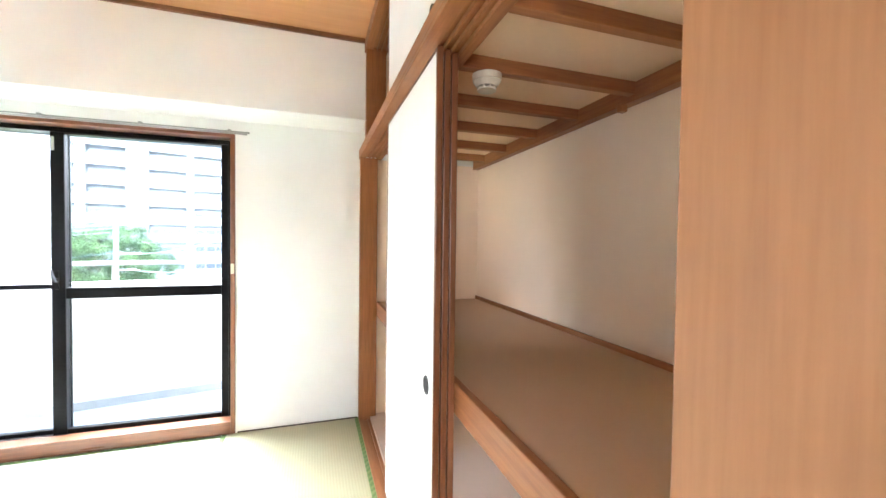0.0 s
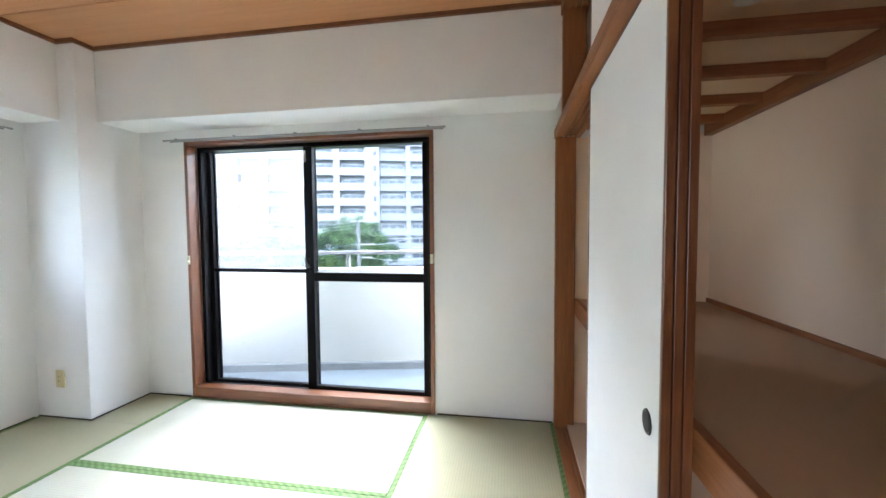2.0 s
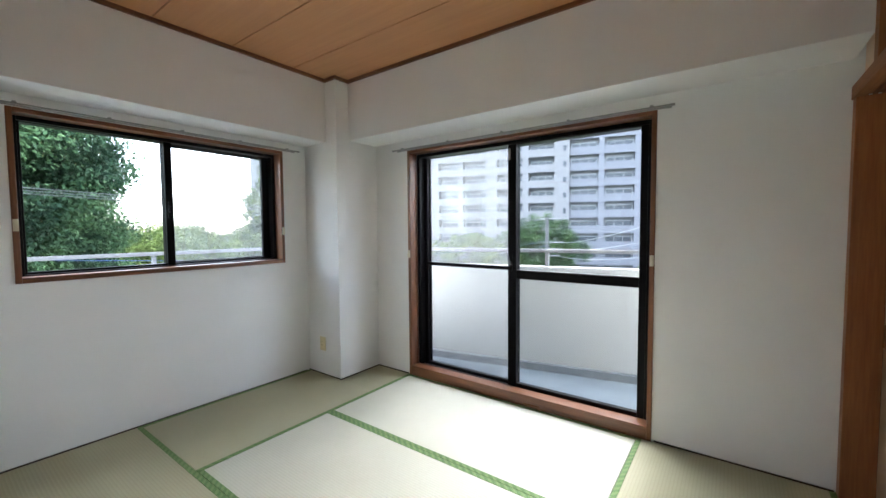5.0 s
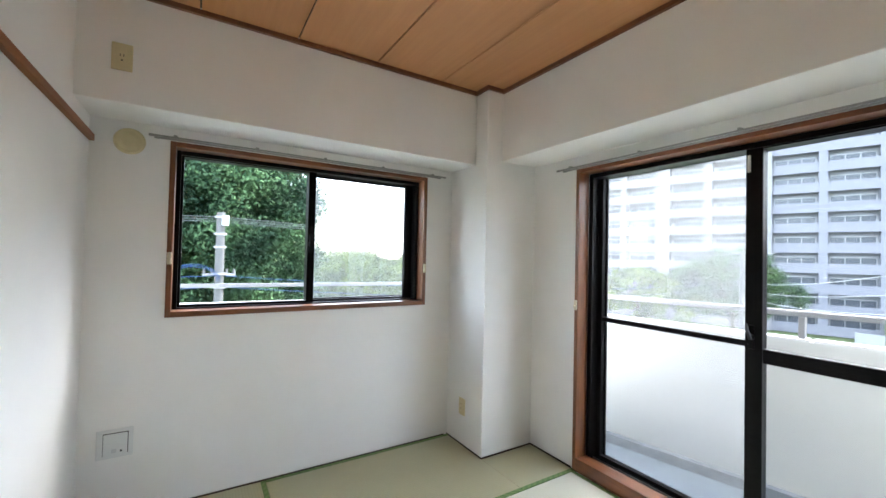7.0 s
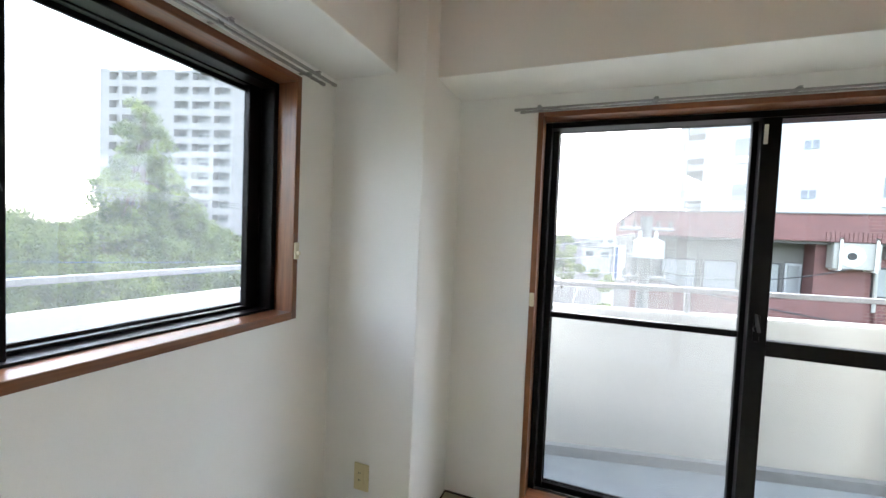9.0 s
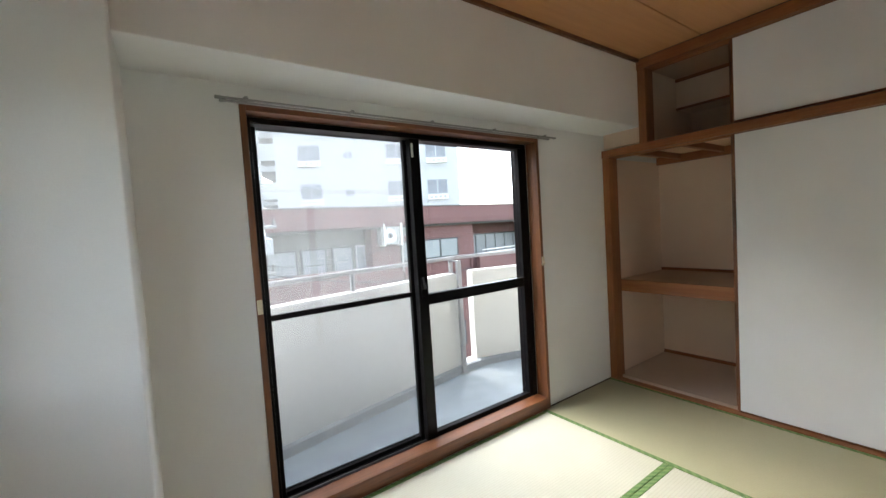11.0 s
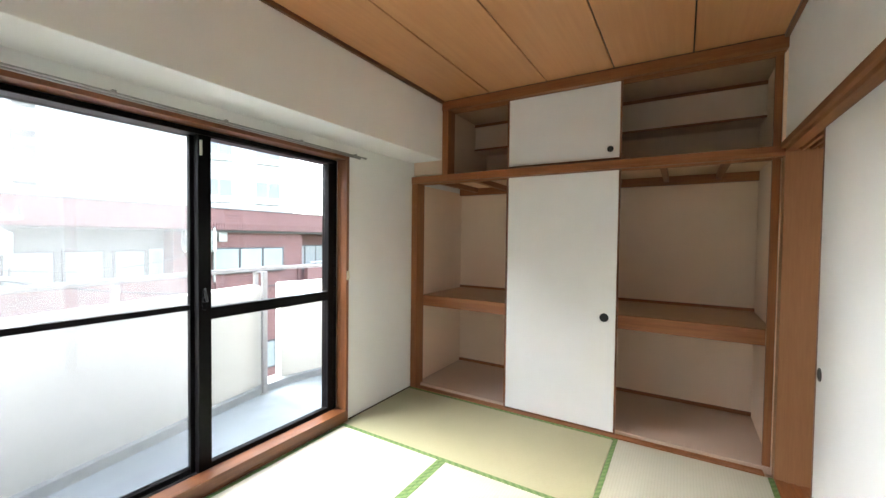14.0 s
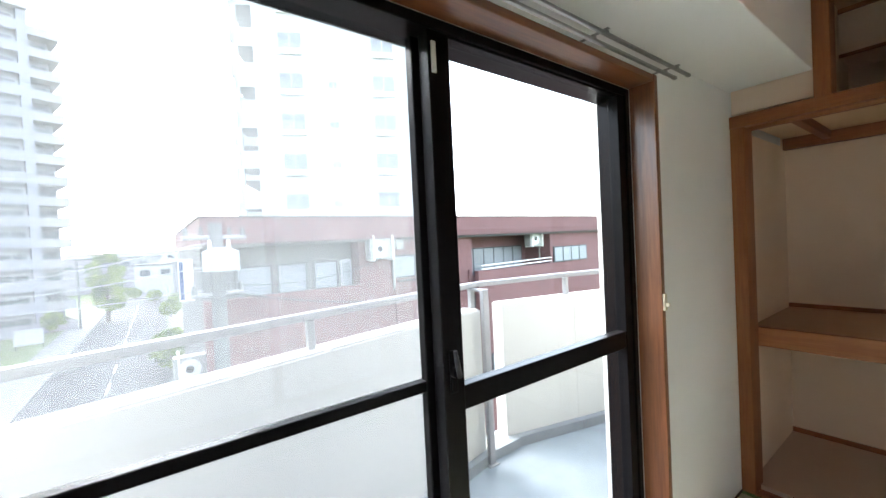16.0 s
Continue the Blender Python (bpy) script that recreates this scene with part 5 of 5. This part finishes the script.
# ---- trees ----
def tree(nm, base, trunk_h, r, lumps, leaf, n_clump, per, size, mat, label, group="", seed=1):
    """Tapered trunk, limbs to the clumps, and a crown of small leaf blades.
    lumps: (x, y, z, rx, ry, rz) ellipsoids, relative to the base, over which the clumps are strewn."""
    rng = np.random.default_rng(seed)
    t = thing(nm, base, label, "tree", group)
    b = Vector(base)
    bmx = bmesh.new()
    rod(bmx, b, b + Vector((0.1, 0.1, trunk_h)), r, r * 0.5, 14)
    cl = []
    vol = np.array([l[3] * l[4] * l[5] for l in lumps])
    pick = rng.choice(len(lumps), n_clump, p=vol / vol.sum())
    for k in pick:
        l = lumps[k]
        d = rng.normal(size=3)
        d /= np.linalg.norm(d)
        q = 0.55 + 0.45 * rng.random() ** 0.5
        cl.append((l[0] + d[0] * l[3] * q, l[1] + d[1] * l[4] * q, l[2] + d[2] * l[5] * q))
    for c in cl[:14]:
        rod(bmx, b + Vector((0.05, 0.05, trunk_h * (0.55 + 0.4 * rng.random()))), b + Vector(c), r * 0.28, r * 0.05, 8)
    part("trunk", bmx, BARK, t)
    cl = np.array(cl)
    cen = np.repeat(cl, per, axis=0)
    n = len(cen)
    off = rng.normal(size=(n, 3))
    off /= np.linalg.norm(off, axis=1)[:, None]
    off *= (rng.random(n) ** 0.45)[:, None] * leaf
    off[:, 2] *= 0.7
    pos = cen + off + np.array(base)
    a = rng.normal(size=(n, 3))
    a /= np.linalg.norm(a, axis=1)[:, None]
    o = off + rng.normal(size=(n, 3)) * 0.4 * leaf + np.array([0, 0, 0.3 * leaf])
    c = np.cross(a, o)
    c /= np.linalg.norm(c, axis=1)[:, None] + 1e-9
    a = np.cross(o, c)
    a /= np.linalg.norm(a, axis=1)[:, None] + 1e-9
    s = (size * (0.6 + 0.8 * rng.random(n)))[:, None]
    v = np.stack([pos - a * s, pos + c * s * 0.45, pos + a * s, pos - c * s * 0.45], axis=1).reshape(-1, 3)
    me = bpy.data.meshes.new("crown")
    me.from_pydata(v.tolist(), [], np.arange(4 * n).reshape(-1, 4).tolist())
    me.materials.append(mat)
    cr = new("crown", me)
    cr.parent = t
    cr.matrix_parent_inverse = Matrix.Translation(-t.location)
    return t


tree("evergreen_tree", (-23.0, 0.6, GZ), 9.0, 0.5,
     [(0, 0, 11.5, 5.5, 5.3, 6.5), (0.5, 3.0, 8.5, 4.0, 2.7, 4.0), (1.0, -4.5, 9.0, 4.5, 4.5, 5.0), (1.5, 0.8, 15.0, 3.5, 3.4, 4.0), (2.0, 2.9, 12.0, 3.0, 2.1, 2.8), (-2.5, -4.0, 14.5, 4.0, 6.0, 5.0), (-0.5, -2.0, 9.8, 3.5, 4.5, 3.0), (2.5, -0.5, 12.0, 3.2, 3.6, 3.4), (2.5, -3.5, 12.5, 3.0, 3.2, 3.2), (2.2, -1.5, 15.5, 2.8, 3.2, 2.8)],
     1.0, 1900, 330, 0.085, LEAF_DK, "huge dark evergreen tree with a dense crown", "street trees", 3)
tree("conifer_tree", (-42.0, 25.5, GZ), 20.0, 0.35,
     [(0, 0, 7.0, 4.4, 4.4, 4.5), (0, 0, 12.0, 3.5, 3.5, 4.2), (0, 0, 16.5, 2.3, 2.3, 3.6), (0, 0, 20.0, 1.1, 1.1, 2.2), (1.5, 2.5, 10, 2, 2, 3)],
     0.9, 330, 200, 0.13, LEAF_LT, "tall slender pale green tree", "street trees", 5)
tree("street_tree", (-20.5, 50.0, GZ), 6.0, 0.3,
     [(0, 0, 7.9, 4.5, 4.5, 3.6), (3.0, 0, 6.9, 3.0, 3.0, 2.8), (-3.5, 1, 7.0, 3.5, 3.5, 3.0)],
     0.9, 230, 300, 0.09, LEAF_MD, "broad dark green tree in front of the apartment tower", "street trees", 7)
tree("street_tree", (-29.0, 46.0, GZ), 5.0, 0.3, [(0, 0, 6.4, 4.6, 4.6, 3.0), (4, 0, 5.6, 3.2, 3.2, 2.4)], 0.9, 130, 150, 0.13, LEAF_LT, "broad green tree in front of the apartment tower", "street trees", 8)
tree("street_tree", (-7.4, 82.0, GZ), 6.0, 0.3, [(0, 0, 7.6, 2.1, 2.1, 3.4), (0.4, 0, 4.4, 2.0, 2.0, 2.6)], 0.8, 120, 150, 0.13, LEAF_LT, "green street tree at the end of the road", "street trees", 9)
for k, (x, y, h) in enumerate(((-46, 17, 8.4), (-40, 10, 8.6), (-52, 27, 8.2), (-36, 15, 7.2), (-60, 45, 8.4), (-33, 31, 6.4), (-48, 37, 7.4), (-44, 4, 9.0), (-38, 21, 7.4), (-55, 20, 9.0), (-42, 46, 7.6))):
    tree("park_tree", (x, y, GZ), 5.0, 0.28, [(0, 0, h - 1.0, 4.6, 4.6, 3.0), (2.8, 2.4, h - 2.0, 3.4, 3.4, 2.6), (-2.8, -2.4, h - 2.0, 3.4, 3.4, 2.6), (1, -2, h - 3.5, 4.4, 4.4, 2.6)],
         1.1, 170, 120, 0.15, LEAF_LT, "light green park tree", "park trees", 20 + k)
for k, (x, y) in enumerate(((-0.9, 44), (-0.6, 50), (0.4, 78), (2.0, 92), (-1.5, 104), (-5.0, 118), (-13.0, 78), (-15.5, 84))):
    tree("roadside_shrub", (x, y, GZ), 1.2, 0.1, [(0, 0, 1.6, 1.3, 2.2, 1.1)], 0.5, 50, 70, 0.13, LEAF_LT, "clipped green shrub beside the road", "roadside shrubs", 40 + k)

# white hoarding panel at the edge of the street
hb = thing("hoarding", (-13.3, 66, GZ), "white hoarding panel on two posts beside the street", "hoarding")
part("panel", B(-14.5, -12.1, 65.95, 66.05, GZ + 0.5, GZ + 2.2, bevel=0.02), WHITE_B, hb)
for x in (-14.4, -12.2):
    part("post", B(x - 0.05, x + 0.05, 66.05, 66.15, GZ, GZ + 2.3), CONC, hb)

# far buildings along the horizon
for k, (hd, D, w, h) in enumerate(((-4, 150, 22, 9.5), (1.5, 120, 16, 7.5), (4, 95, 10, 8.2), (-1.5, 190, 40, 11), (8, 170, 30, 12))):
    F = frame_of((D * math.sin(radians(hd)), D * math.cos(radians(hd)), 0), hd)
    h_b = thing("house", F(0, 0, GZ), "pale low building far along the street", "house", "far houses")
    part("wall", fbox(bmesh.new(), F, -w / 2, w / 2, 0, 10, GZ, GZ + h), WHITE_B if k % 2 else TOWER_A, h_b)
    part("roof", fbox(bmesh.new(), F, -w / 2 - 0.3, w / 2 + 0.3, -0.3, 10.3, GZ + h, GZ + h + 0.4), CONC, h_b)
    for j in range(int(w / 4)):
        part("window", fbox(bmesh.new(), F, -w / 2 + 1 + 4 * j, -w / 2 + 3 + 4 * j, -0.05, 0.1, GZ + h - 2.4, GZ + h - 1.0), PANE_B, h_b)
